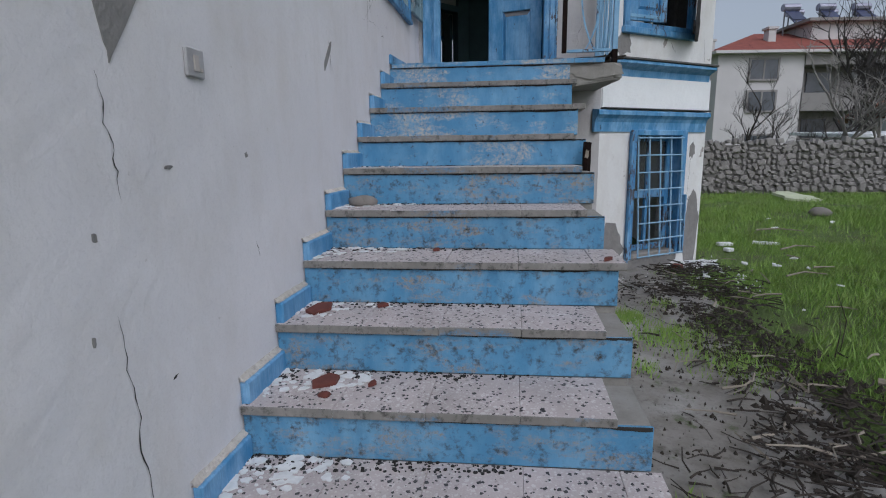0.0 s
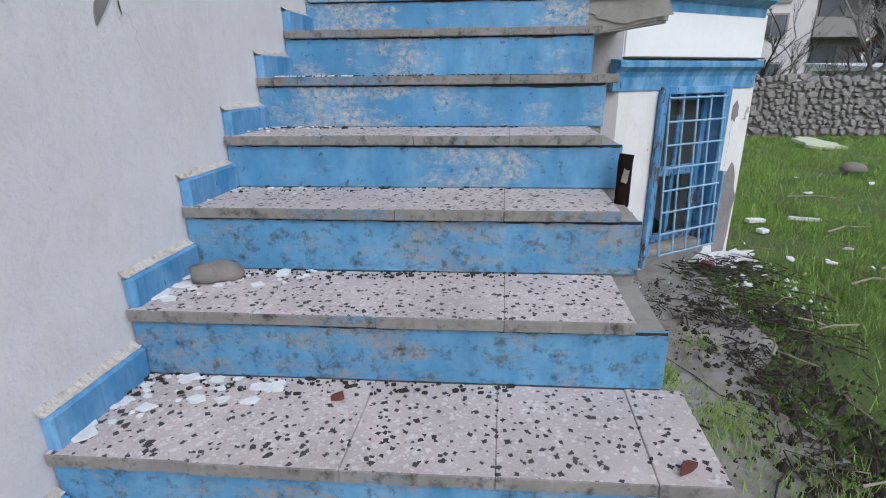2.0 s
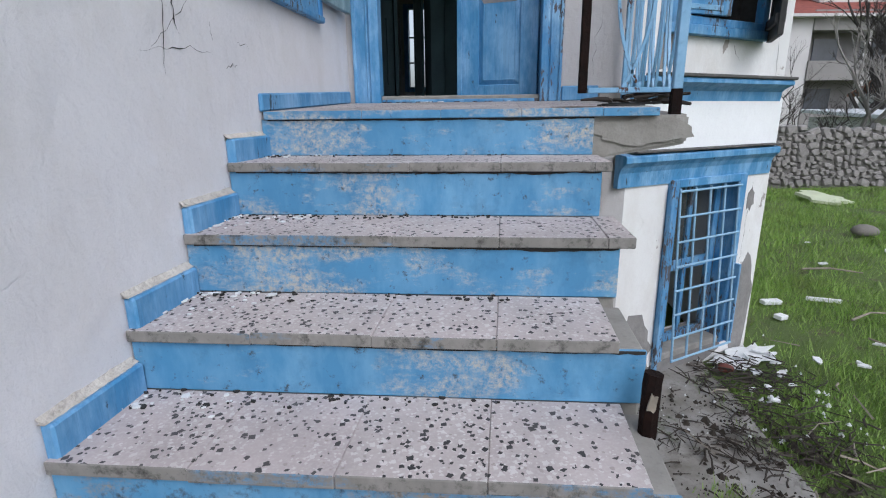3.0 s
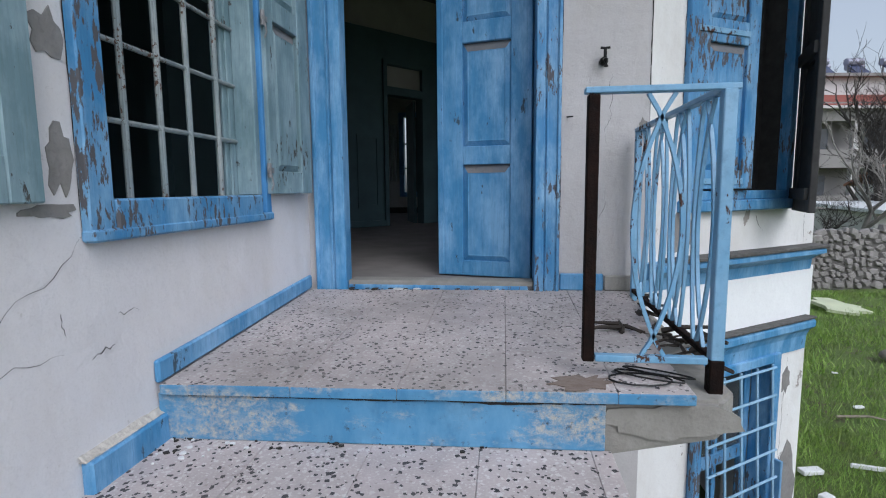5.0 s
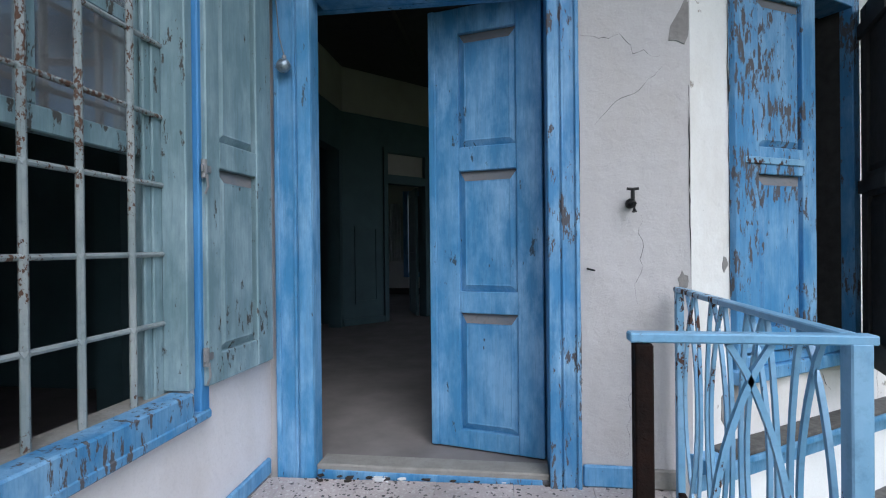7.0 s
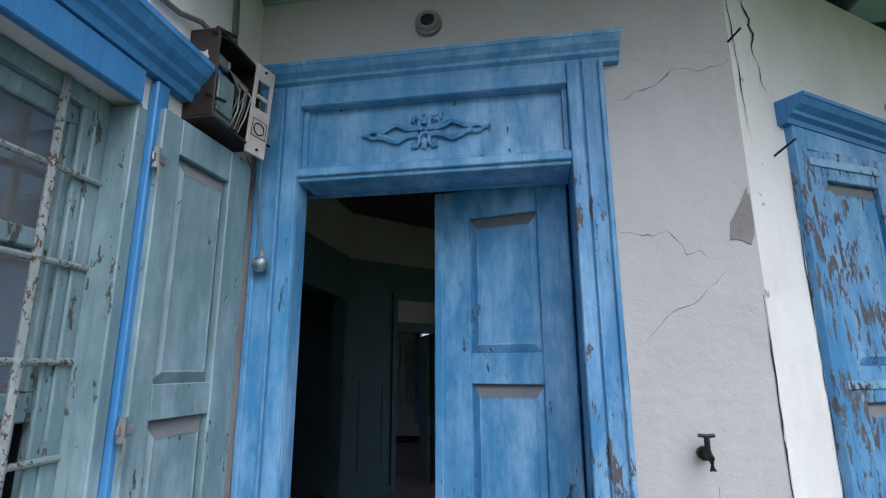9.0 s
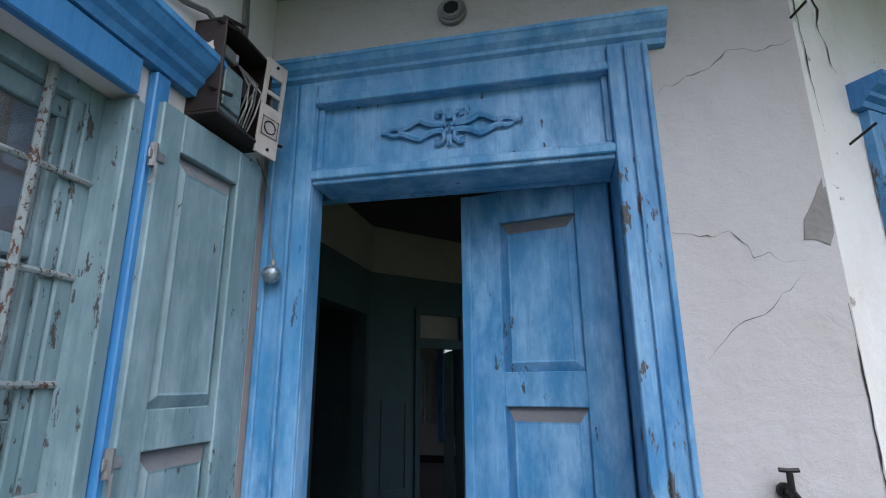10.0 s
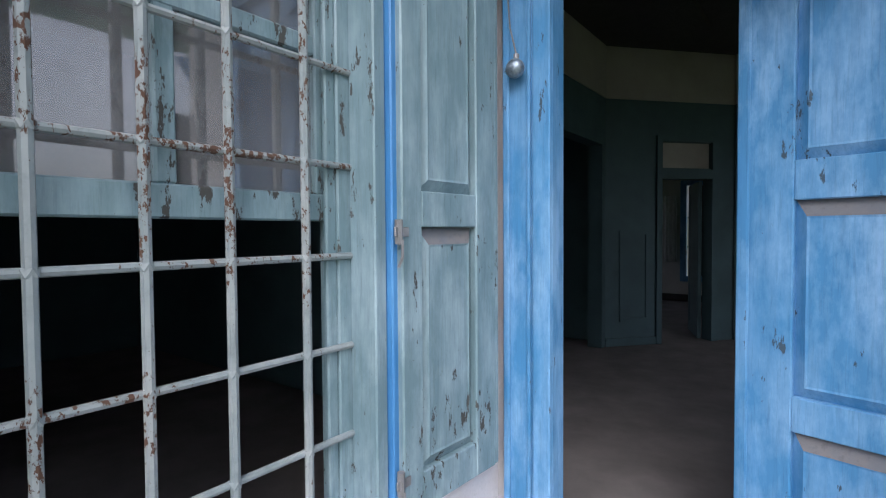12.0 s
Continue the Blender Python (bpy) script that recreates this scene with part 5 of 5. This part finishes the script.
def shard(k, x, y, s, seed, turn):
    bml = ragged(bmesh.new(), (0, 0, 0), (1, 0, 0), (0, 1, 0), s, s * 0.6, 0.007, 5, seed, 0.5)
    m = pose(x, y, STEP_Z[k] + 0.012, 4, -5, turn)
    for v in bml.verts:
        v.co = m @ v.co
    return solo("tile_shard", bml, BRICK, "broken red clay tile shard on the step", "tile shard", "tile shards")


shard(8, -0.69, 1.735, 0.075, 3, 35)
shard(7, -0.81, 2.02, 0.065, 5, 60)
shard(7, -0.56, 2.08, 0.028, 6, 10)
shard(8, -0.51, 1.73, 0.024, 7, 80)
shard(6, -0.36, 2.38, 0.02, 8, 0)
shard(6, 0.40, 2.22, 0.025, 9, 20)
lump("stone", -0.795, 2.655, STEP_Z[5], 0.082, 0.045, 0.034, PEBBLE, "grey flat stone on the step", "stone", 3, 20)
lump("stone", -0.66, 1.63, STEP_Z[8], 0.022, 0.018, 0.012, BRICK, "small red clay lump on the step", "stone", 5, 0)


def twigs(name, count, area, length, radius, mat, label, seed, z0=-0.01, pile=0.05):
    """A tangle of dry sticks; area: (x, y, spread x, spread y) blobs."""
    rt = random.Random(seed)
    bmt = bmesh.new()
    for _ in range(count):
        cx, cy, ax, ay = rt.choice(area)
        p = Vector((rt.gauss(cx, ax), rt.gauss(cy, ay), z0 + rt.random() * pile))
        a = rt.random() * 6.28
        l_ = length * (0.3 + rt.random())
        d = Vector((math.cos(a), math.sin(a), rt.uniform(-0.1, 0.18)))
        bend = Vector((rt.uniform(-1, 1), rt.uniform(-1, 1), 0.2)) * l_ * 0.15
        tube([p, p + d * l_ * 0.5 + bend, p + d * l_], radius * (0.5 + rt.random()), 4, bmt, 0.5)
    return solo(name, bmt, mat, label, "twigs", kind="stuff")


twigs("twig_litter", 1300, [(1.75, 5.35, 0.20, 0.2), (1.9, 4.6, 0.15, 0.3), (1.6, 2.4, 0.2, 0.4), (1.35, 4.6, 0.25, 0.15), (1.7, 5.0, 0.22, 0.3), (1.45, 3.9, 0.12, 0.3), (1.40, 3.2, 0.14, 0.3), (1.35, 2.5, 0.15, 0.3), (1.2, 2.0, 0.2, 0.12), (1.9, 5.5, 0.2, 0.2), (1.0, 1.7, 0.3, 0.2)], 0.13, 0.005, TWIG, "dark rotting twigs along the concrete strip", 5)
twigs("twig_litter", 60, [(1.5, 3.6, 0.3, 0.9), (2.3, 4.5, 0.6, 0.9), (1.3, 2.3, 0.2, 0.4)], 0.22, 0.007, PALE_TWIG, "pale dry twigs in the grass", 6)
twigs("twig_litter", 26, [(0.72, 4.35, 0.04, 0.12), (0.70, 4.75, 0.03, 0.2), (0.62, 4.5, 0.05, 0.1)], 0.14, 0.010, TWIG, "dark twigs and bark on the landing", 8, STEP_Z[0] + 0.024, 0.03)
wr = bmesh.new()
for i in range(3):
    tube([(0.50 + 0.03 * i + 0.09 * math.cos(a + i), 4.06 + 0.05 * math.sin(a) + 0.02 * i, landing_z(4.06) + 0.006 + 0.004 * i) for a in [j * 0.55 for j in range(12)]], 0.003, 5, wr)
solo("loose_wire", wr, BLACK, "black loose wire coiled on the landing", "wire")


def ground_crumbs(name, count, size, mat, label, seed, x0=0.5, x1=1.75, y0=1.0, y1=5.2):
    rc = random.Random(seed)
    bmc_ = bmesh.new()
    for _ in range(count):
        x, y = rc.uniform(x0, x1), rc.uniform(y0, y1)
        if noise.noise((x * 2.1, y * 2.1, seed)) < rc.uniform(-0.4, 0.3):
            continue
        r = size * (0.3 + rc.random() ** 2)
        a0 = rc.random() * 6
        ring_ = [(x + r * rc.uniform(0.5, 1.1) * math.cos(a0 + i * 1.257), y + r * rc.uniform(0.5, 1.1) * math.sin(a0 + i * 1.257)) for i in range(5)]
        lo_ = [bmc_.verts.new((p, q, -0.016)) for p, q in ring_]
        tip_ = bmc_.verts.new((x, y, -0.004 + r * rc.uniform(0.3, 0.8)))
        for i in range(5):
            bmc_.faces.new((lo_[i], lo_[(i + 1) % 5], tip_))
    return solo(name, bmc_, mat, label, "debris", kind="stuff")


ground_crumbs("soil_crumbs", 2600, 0.016, SOIL, "dark soil crumbs on the damp concrete", 3)
ground_crumbs("soil_crumbs", 1400, 0.035, SOIL, "dark leaf mould along the grass edge", 5, 1.15, 1.9)
ground_crumbs("grit", 500, 0.014, PEBBLE, "grey grit on the damp concrete", 4)
ground_crumbs("plaster_grit", 300, 0.022, FLAKE, "white plaster bits at the foot of the bay", 6, 1.0, 2.3, 4.7, 6.3)
for x, y, l_, a, r in ((3.2, 6.6, 0.5, 20, 0.012), (3.6, 8.2, 0.6, -15, 0.015), (1.9, 2.8, 0.7, -35, 0.02), (2.6, 5.2, 0.4, 10, 0.010), (4.6, 7.0, 0.9, -30, 0.014)):
    d = Vector((math.cos(radians(a)), math.sin(radians(a)), 0.02))
    p = Vector((x, y, 0.02))
    solo("branch", tube([p, p + d * l_ * 0.5 + Vector((0, 0.05, 0.02)), p + d * l_], r, 6, None, 0.5), PALE_TWIG, "dry fallen branch in the grass", "branch")
rub = random.Random(12)
for i in range(16):
    s, d = rub.uniform(0.6, 1.9), rub.uniform(0.04, 0.7)
    p = on_bay(s, 0, d)
    w_ = rub.uniform(0.03, 0.10)
    bml = ragged(bmesh.new(), (0, 0, 0), (1, 0, 0), (0, 1, 0), w_ * 0.8, w_ * 0.4, 0.006, 8, i, 0.35)
    m = pose(p.x, p.y, 0.012 + rub.random() * 0.02, rub.uniform(-8, 8), rub.uniform(-8, 8), rub.uniform(0, 180))
    for v in bml.verts:
        v.co = m @ v.co
    solo("plaster_chunk", bml, FLAKE, "fallen white plaster chunk under the bay", "plaster chunk", "plaster chunks")
spill = ragged(bmesh.new(), on_bay(1.30, -0.004, 0.16), ALONG, (-ALONG.y, ALONG.x, 0), 0.36, 0.15, 0.004, 26, 77, 0.35)
solo("lime_spill", spill, FLAKE, "white lime dust spilled at the wall foot", "lime", kind="stuff")
lump("brick_piece", on_bay(0.95, 0, 0.22).x, on_bay(0.95, 0, 0.22).y, -0.01, 0.06, 0.045, 0.035, BRICK, "broken red brick piece on the ground", "brick", 9)
for x, y, w_, d_, a in ((2.75, 7.1, 0.10, 0.04, 15), (3.3, 7.2, 0.16, 0.012, -8), (2.65, 6.7, 0.05, 0.04, 30)):
    solo("white_board", box(-w_, w_, -d_, d_, -0.03, 0.012, 0.006, m=pose(x, y, 0.0, 2, 2, a)), FLAKE, "white broken board lying in the grass", "board", "white boards")
for i, (x, y, s) in enumerate(((4.0, 8.5, 0.10), (5.2, 9.2, 0.12), (3.0, 5.6, 0.05), (3.4, 4.4, 0.06), (2.9, 4.9, 0.05), (5.6, 8.4, 0.12), (2.2, 4.1, 0.04), (4.4, 9.6, 0.08), (3.1, 6.1, 0.07))):
    bml = ragged(bmesh.new(), (0, 0, 0), (1, 0, 0), (0, 1, 0), s * 0.6, s * 0.3, 0.006, 9, i + 60, 0.45)
    m = pose(x, y, 0.012, 6, -8, 40 * i)
    for v in bml.verts:
        v.co = m @ v.co
    solo("litter_scrap", bml, FLAKE, "white scrap of litter in the grass", "litter", "litter scraps")
bml = ragged(bmesh.new(), (0, 0, 0), (1, 0, 0), (0, 1, 0), 0.55, 0.30, 0.03, 22, 4, 0.4)
for v in bml.verts:
    v.co = pose(6.7, 13.4, 0.06, 10, 6, -15) @ v.co
solo("plastic_sheet", bml, plain("pale_plastic", (0.56, 0.60, 0.42), 0.5, 0.2, 3), "pale crumpled plastic sheet in the grass", "plastic sheet")
lump("rubble", 5.6, 10.3, -0.03, 0.20, 0.12, 0.10, PEBBLE, "small grey rubble heap in the grass", "rubble", 6, 0)
lump("dark_stone", 3.9, 4.9, 0.0, 0.13, 0.08, 0.06, MORTAR, "dark stone in the grass", "stone", 11, -20)

# ---------------- yard wall, trees, houses ----------------
W0, W1 = Vector((2.0, 14.9, 0)), Vector((24.0, 17.9, 0))
WD = (W1 - W0).normalized()
YW = pose(W0.x, W0.y, 0, 0, 0, math.degrees(math.atan2(WD.y, WD.x)))
WLEN = (W1 - W0).length
yard_wall = thing("wall_yard", "old grey dry-stone boundary wall round the yard", "wall", kind="structure", at=tuple(YW @ Vector((6, 0, 0))))
part("core", box(0, WLEN, 0.06, 0.5, -0.3, 1.30, m=YW), STONE_MORTAR, yard_wall)
stone_meshes = []
for i in range(10):
    bms = bmesh.new()
    bmesh.ops.create_icosphere(bms, subdivisions=1, radius=1.0)
    for v in bms.verts:
        c = v.co
        c *= 1 + 0.30 * noise.noise(c * 1.7 + Vector((i * 3.1, 0, 0)))
        v.co = Vector([math.copysign(abs(a) ** 0.6, a) for a in c])
    stone_meshes.append(mesh_of("stone", bms, STONE))
rs_ = random.Random(20)
rest = bmesh.new()
count = 0
z = 0.0
while z < 1.36:
    h = rs_.uniform(0.09, 0.15)
    x = 0.0
    while x < WLEN:
        w = rs_.uniform(0.10, 0.16) if rs_.random() < 0.4 else rs_.uniform(0.15, 0.33)
        hh = h * rs_.uniform(0.7, 1.75)
        m = YW @ pose(x + w / 2, 0.08 + rs_.uniform(-0.02, 0.02), z + h / 2 + rs_.uniform(-0.05, 0.05), 0, rs_.uniform(-25, 25), 0) @ Matrix.Diagonal((w * 0.52, 0.10, hh * 0.54, 1))
        if 3.2 < x < 8.9 and count < 300:
            ob = new("stone", rs_.choice(stone_meshes))
            ob.parent = yard_wall
            ob.matrix_parent_inverse = INVERSE[yard_wall.name]
            ob.matrix_basis = m
            count += 1
        else:
            n0 = len(rest.verts)
            rest.from_mesh(rs_.choice(stone_meshes))
            rest.verts.ensure_lookup_table()
            for v in rest.verts[n0:]:
                v.co = m @ v.co
        x += w + 0.015
    z += h + 0.01
tagged(part("stones", rest, STONE, yard_wall), kind="stuff")


def bare_tree(name, x, y, height, seed, label, mat=BARK, depth=5, spread=0.5, r0=0.09):
    rt = random.Random(seed)
    t_ = thing(name, label, "tree", "bare trees", at=(x, y, 0))
    trunk, crown = bmesh.new(), bmesh.new()

    def grow(p, d, length, r, level):
        pts = [p]
        for i in range(3):
            d = (d + Vector((rt.uniform(-1, 1), rt.uniform(-1, 1), rt.uniform(-0.3, 0.6))) * 0.18).normalized()
            p = p + d * length / 3
            pts.append(p)
        tube(pts, r, 6 if level == 0 else (4 if level < 3 else 3), trunk if level == 0 else crown, 0.6)
        if level < depth:
            for _ in range(rt.choice((2, 3, 3)) if level else 4):
                nd = (d + Vector((rt.uniform(-1, 1), rt.uniform(-1, 1), rt.uniform(-0.35, 0.7))) * spread * 1.7).normalized()
                grow(rt.choice(pts[1:]), nd, length * rt.uniform(0.55, 0.85), r * 0.58, level + 1)

    grow(Vector((x, y, -0.1)), Vector((rt.uniform(-0.2, 0.2), 0, 1)), height * 0.33, r0, 0)
    part("trunk", trunk, mat, t_)
    part("crown", crown, mat, t_, "leafless twiggy crown")
    return t_


DARKBARK = plain("dark_bark", (0.055, 0.048, 0.044), 0.95, 0.5, 6)
bare_tree("tree", 7.8, 19.0, 4.6, 1, "bare dark shrubby tree behind the yard wall", DARKBARK, 6, 0.55, 0.07)
bare_tree("tree", 9.2, 19.4, 4.2, 2, "bare dark shrubby tree behind the yard wall", DARKBARK, 6, 0.6, 0.06)
PALEBARK = plain("pale_bark", (0.30, 0.28, 0.26), 0.95, 0.4, 5)
bare_tree("tree", 10.9, 19.5, 5.6, 3, "bare pale-barked tree behind the yard wall", PALEBARK, 5, 0.5, 0.11)
bare_tree("tree", 12.6, 19.8, 5.2, 7, "bare pale-barked tree behind the yard wall", PALEBARK, 5, 0.55, 0.09)
for i, (x, y, h) in enumerate(((14.2, 24, 8.5), (15.4, 25, 9.0), (16.6, 24, 8.5), (17.8, 24.5, 9), (19.0, 24, 9), (20.5, 25, 9))):
    bare_tree("tree", x, y, h, 10 + i, "tall dense bare tree before the grey house", DARKBARK, 6, 0.62, 0.17)

# white-roofed shed and small old hut behind the wall
VIEW = math.degrees(math.atan2(0.135, 0.991))
shed = thing("shed", "low shed with a white sheet-metal roof", "shed", at=(14.2, 22, 0))
ms = pose(12.2, 21.0, 0, 0, 0, VIEW)
part("wall", box(0, 6, 0, 3, 0, 1.55, m=ms), PLAIN_WHITE, shed)
part("roof", box(-0.3, 6.3, -0.5, 3.2, 1.55, 1.68, 0.01, m=ms @ pose(0, 0, 0, 3)), SHEET_WHITE, shed)
hut = thing("hut", "small old hut with a terracotta tile roof", "hut", at=(18.5, 27, 0))
mh = pose(17.2, 26.5, -0.4, 0, 0, VIEW)
part("wall", box(0, 5, 0, 3, 0, 2.9, m=mh), PLAIN_WHITE, hut)
part("roof", profile([(-0.4, 2.8), (1.5, 3.6), (3.4, 2.8), (3.4, 2.9), (1.5, 3.75), (-0.4, 2.9)], -0.3, 5.3, mh), TERRACOTTA, hut)

HM = pose(13.0, 37.1, 0, 0, 0, VIEW)


def house_window(parent, x, z, w, h, m):
    wf = part("window", boxes((x, x + w, -0.06, 0.02, z, z + h), m=m), WIN_DARK, parent, "dark window")
    part("frame", boxes((x - 0.12, x, -0.10, 0.0, z - 0.12, z + h + 0.12), (x + w, x + w + 0.12, -0.10, 0.0, z - 0.12, z + h + 0.12), (x, x + w, -0.10, 0.0, z + h, z + h + 0.12), (x, x + w, -0.14, 0.0, z - 0.12, z), (x + w / 2 - 0.05, x + w / 2 + 0.05, -0.09, -0.06, z, z + h), m=m), HOUSE_GREY_AND_SHADE, wf)


house = thing("house", "pale three-storey house with a red tiled roof and solar heaters", "house", at=(18, 40, 0))
part("wall", box(0, 5.6, 0, 10, -1, 7.15, m=HM), HOUSE_WALL, house)
# recessed wall and balconies: the facade's shade is painted in as darker grey
part("wall", box(5.6, 22, 1.2, 10, -1, 7.15, m=HM), HOUSE_GREY_AND_SHADE, house, "recessed wall with its shade put into the grey colour")
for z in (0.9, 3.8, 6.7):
    part("balcony", boxes((5.6, 22, -0.1, 1.2, z - 0.25, z), (5.6, 22, -0.1, 0.05, z, z + 0.9), m=HM), HOUSE_GREY_AND_SHADE, house)
for x in (9.0, 13.0, 17.0):
    part("pillar", box(x, x + 0.35, 0.0, 0.35, -1, 7.15, m=HM), HOUSE_WALL, house)
for z in (0.9, 3.7, 5.7):
    house_window(house, 2.1, z - 0.1 if z < 5 else 5.6, 1.75, 1.2, HM)
for x in (6.6, 10.4, 14.4):
    for z in (1.2, 4.2):
        part("window", box(x, x + 1.6, 1.12, 1.22, z, z + 1.9, m=HM), WIN_DARK, house)
part("eave", box(-0.5, 22.5, -0.6, 10.5, 7.15, 7.32, m=HM), HOUSE_WALL, house)
rf = bmesh.new()
base = [rf.verts.new(HM @ Vector(p)) for p in ((-0.5, -0.6, 7.32), (22.5, -0.6, 7.32), (22.5, 10.5, 7.32), (-0.5, 10.5, 7.32))]
ridge = [rf.verts.new(HM @ Vector(p)) for p in ((5.0, 5, 9.4), (17, 5, 9.4))]
for q in ((base[0], base[1], ridge[1], ridge[0]), (base[1], base[2], ridge[1]), (base[2], base[3], ridge[0], ridge[1]), (base[3], base[0], ridge[0]), tuple(base[::-1])):
    rf.faces.new(q)
part("roof", rf, ROOF_TILE, house, "red tiled hip roof")
part("chimney", boxes((4.3, 4.8, 2.0, 2.6, 8.2, 9.1), (4.2, 4.9, 1.9, 2.7, 9.1, 9.25), m=HM), HOUSE_WALL, house)
part("chimney", boxes((-0.1, 0.3, 1.2, 1.6, 7.3, 8.2), (-0.18, 0.38, 1.12, 1.68, 8.2, 8.32), m=HM), HOUSE_WALL, house)
part("penthouse", box(7.5, 13, 2.5, 8, 7.6, 9.6, m=HM), HOUSE_WALL, house)
part("penthouse_roof", box(7.0, 13.5, 2.0, 8.5, 9.6, 9.8, m=HM), HOUSE_GREY_AND_SHADE, house)
for i in range(7):
    x, y, z = 6.6 + i * 1.25, 3.2 + (i % 2) * 1.5, 9.8
    sh_ = thing("solar_heater", "roof solar water heater with a tank", "solar heater", "solar heaters", at=tuple(HM @ Vector((x, y, z))))
    part("panel", box(0, 0.95, 0, 1.3, 0, 0.07, m=HM @ pose(x, y, z + 0.1, 38)), PANEL_GLASS, sh_)
    part("tank", tube([HM @ Vector((x - 0.1, y + 1.1, z + 1.2)), HM @ Vector((x + 1.05, y + 1.1, z + 1.2))], 0.26, 10), TANK, sh_)
    part("frame", boxes((x, x + 0.05, y + 1.0, y + 1.1, z - 0.8, z + 1.0), (x + 0.9, x + 0.95, y + 1.0, y + 1.1, z - 0.8, z + 1.0), m=HM), GREY_METAL, sh_)

# ---------------- grass ----------------
rg = np.random.RandomState(3)


def grass(name, n, x0, x1, y0, y1, h0, h1, label, wide):
    px = x0 + (x1 - x0) * rg.rand(n)
    py = y0 + (y1 - y0) * rg.rand(n)
    lim = np.where(py < 5.4, 1.42 + 0.12 * np.sin(py * 3.1) + 0.08 * np.sin(py * 7.7), 2.15)
    lim = lim + np.clip(3.3 - py, 0, 2) * 0.22
    clump = np.sin(px * 2.3 + 1.1 * np.sin(py * 1.7)) + np.sin(py * 2.9 + 1.3 * np.sin(px * 1.9)) + 0.8 * rg.randn(n)
    keep = (px > lim) & (clump > -0.9)
    px, py = px[keep], py[keep]
    n = len(px)
    a = rg.rand(n) * 6.283
    h = h0 + (h1 - h0) * rg.rand(n) ** 2
    w = wide * (0.6 + 0.8 * rg.rand(n))
    lean = h * (0.2 + 0.8 * rg.rand(n))
    b = rg.rand(n) * 6.283
    v = np.empty((n, 3, 3))
    v[:, 0] = np.stack([px - w * np.cos(a), py - w * np.sin(a), np.full(n, -0.06)], 1)
    v[:, 1] = np.stack([px + w * np.cos(a), py + w * np.sin(a), np.full(n, -0.06)], 1)
    v[:, 2] = np.stack([px + lean * np.cos(b), py + lean * np.sin(b), h - 0.05], 1)
    me = bpy.data.meshes.new(name)
    me.from_pydata(v.reshape(-1, 3).tolist(), [], np.arange(3 * n).reshape(-1, 3).tolist())
    me.materials.append(BLADES)
    return tagged(new(name, me), label, "grass", kind="stuff")


grass("grass", 90000, 1.3, 5.0, 0.5, 8.0, 0.03, 0.12, "short green grass and weeds beside the concrete", 0.0035)
grass("grass", 90000, 2.0, 14.0, 7.5, 15.4, 0.04, 0.15, "green grass across the yard", 0.006)
moss = bmesh.new()
rmo = random.Random(9)
for cx, cy, s, c in ((0.85, 3.85, 0.07, 400), (1.05, 3.45, 0.14, 600), (1.3, 3.0, 0.15, 500), (0.75, 2.9, 0.05, 60), (1.2, 4.2, 0.06, 80), (0.65, 1.6, 0.10, 160)):
    for _ in range(c):
        x, y = rmo.gauss(cx, s), rmo.gauss(cy, s)
        a, l_ = rmo.random() * 6.28, rmo.uniform(0.015, 0.06)
        q = [moss.verts.new(p) for p in ((x - 0.003, y, -0.01), (x + 0.003, y, -0.01), (x + l_ * 0.5 * math.cos(a), y + l_ * 0.5 * math.sin(a), l_))]
        moss.faces.new(q)
solo("grass_tuft", moss, BLADES, "small grass tufts in cracks of the concrete", "grass", kind="stuff")
stalk = random.Random(2)
for i in range(9):
    x, y = stalk.uniform(1.5, 2.6), stalk.uniform(1.6, 3.4)
    p = Vector((x, y, -0.05))
    h = stalk.uniform(0.2, 0.5)
    solo("dry_stalk", tube([p, p + Vector((0.02, 0.01, h * 0.5)), p + Vector((stalk.uniform(-0.08, 0.08), 0.03, h))], 0.004, 5, None, 0.4), TWIG, "dry brown weed stalk", "weed", "dry stalks")

# ---------------- terrazzo tiles ----------------


def tile(x0, x1, y0, y1, z0, z1):
    bmt = box(x0 + 0.0005, x1 - 0.0005, y0, y1, z0, z1, 0.0022)
    bmt.normal_update()
    for f_ in bmt.faces:
        if f_.normal.y < -0.6:
            f_.material_index = 1
    return shear(bmt)


JOINTS = [XL + 0.006, -0.598, -0.283, 0.031]
rj = random.Random(6)
for k in range(1, 10):
    xs = JOINTS + [0.345]
    if TILE_END[k] > 0.40:
        xs = xs + [TILE_END[k]]
    else:
        xs[-1] = TILE_END[k]
    sh_x = rj.uniform(-0.01, 0.01)
    xs = [xs[0]] + [x + sh_x for x in xs[1:-1]] + [xs[-1]]
    for a, b in zip(xs, xs[1:]):
        part("tread_tile", tile(a, b, STEP_Y[k] + rj.uniform(-0.003, 0.003), STEP_Y[k - 1] + 0.016, STEP_Z[k] - TT, STEP_Z[k] + rj.uniform(-0.0015, 0.0015)), (TERRAZZO, NOSING), stairs)
for row, (ya, yb) in enumerate(((STEP_Y[0] - 0.006, STEP_Y[0] + 0.62), (STEP_Y[0] + 0.6222, YD - 0.066))):
    xs = [XL + 0.02, -0.823, -0.513, -0.20, 0.11, 0.42, 0.63 if row == 0 else 0.71]
    for a, b in zip(xs, xs[1:]):
        part("landing_tile", risen(tile(a, b, ya, yb, STEP_Z[0] - TT, STEP_Z[0] + rj.uniform(-0.001, 0.001))), (TERRAZZO_DIRTY, TERRAZZO_DIRTY if row else RISER), stairs)
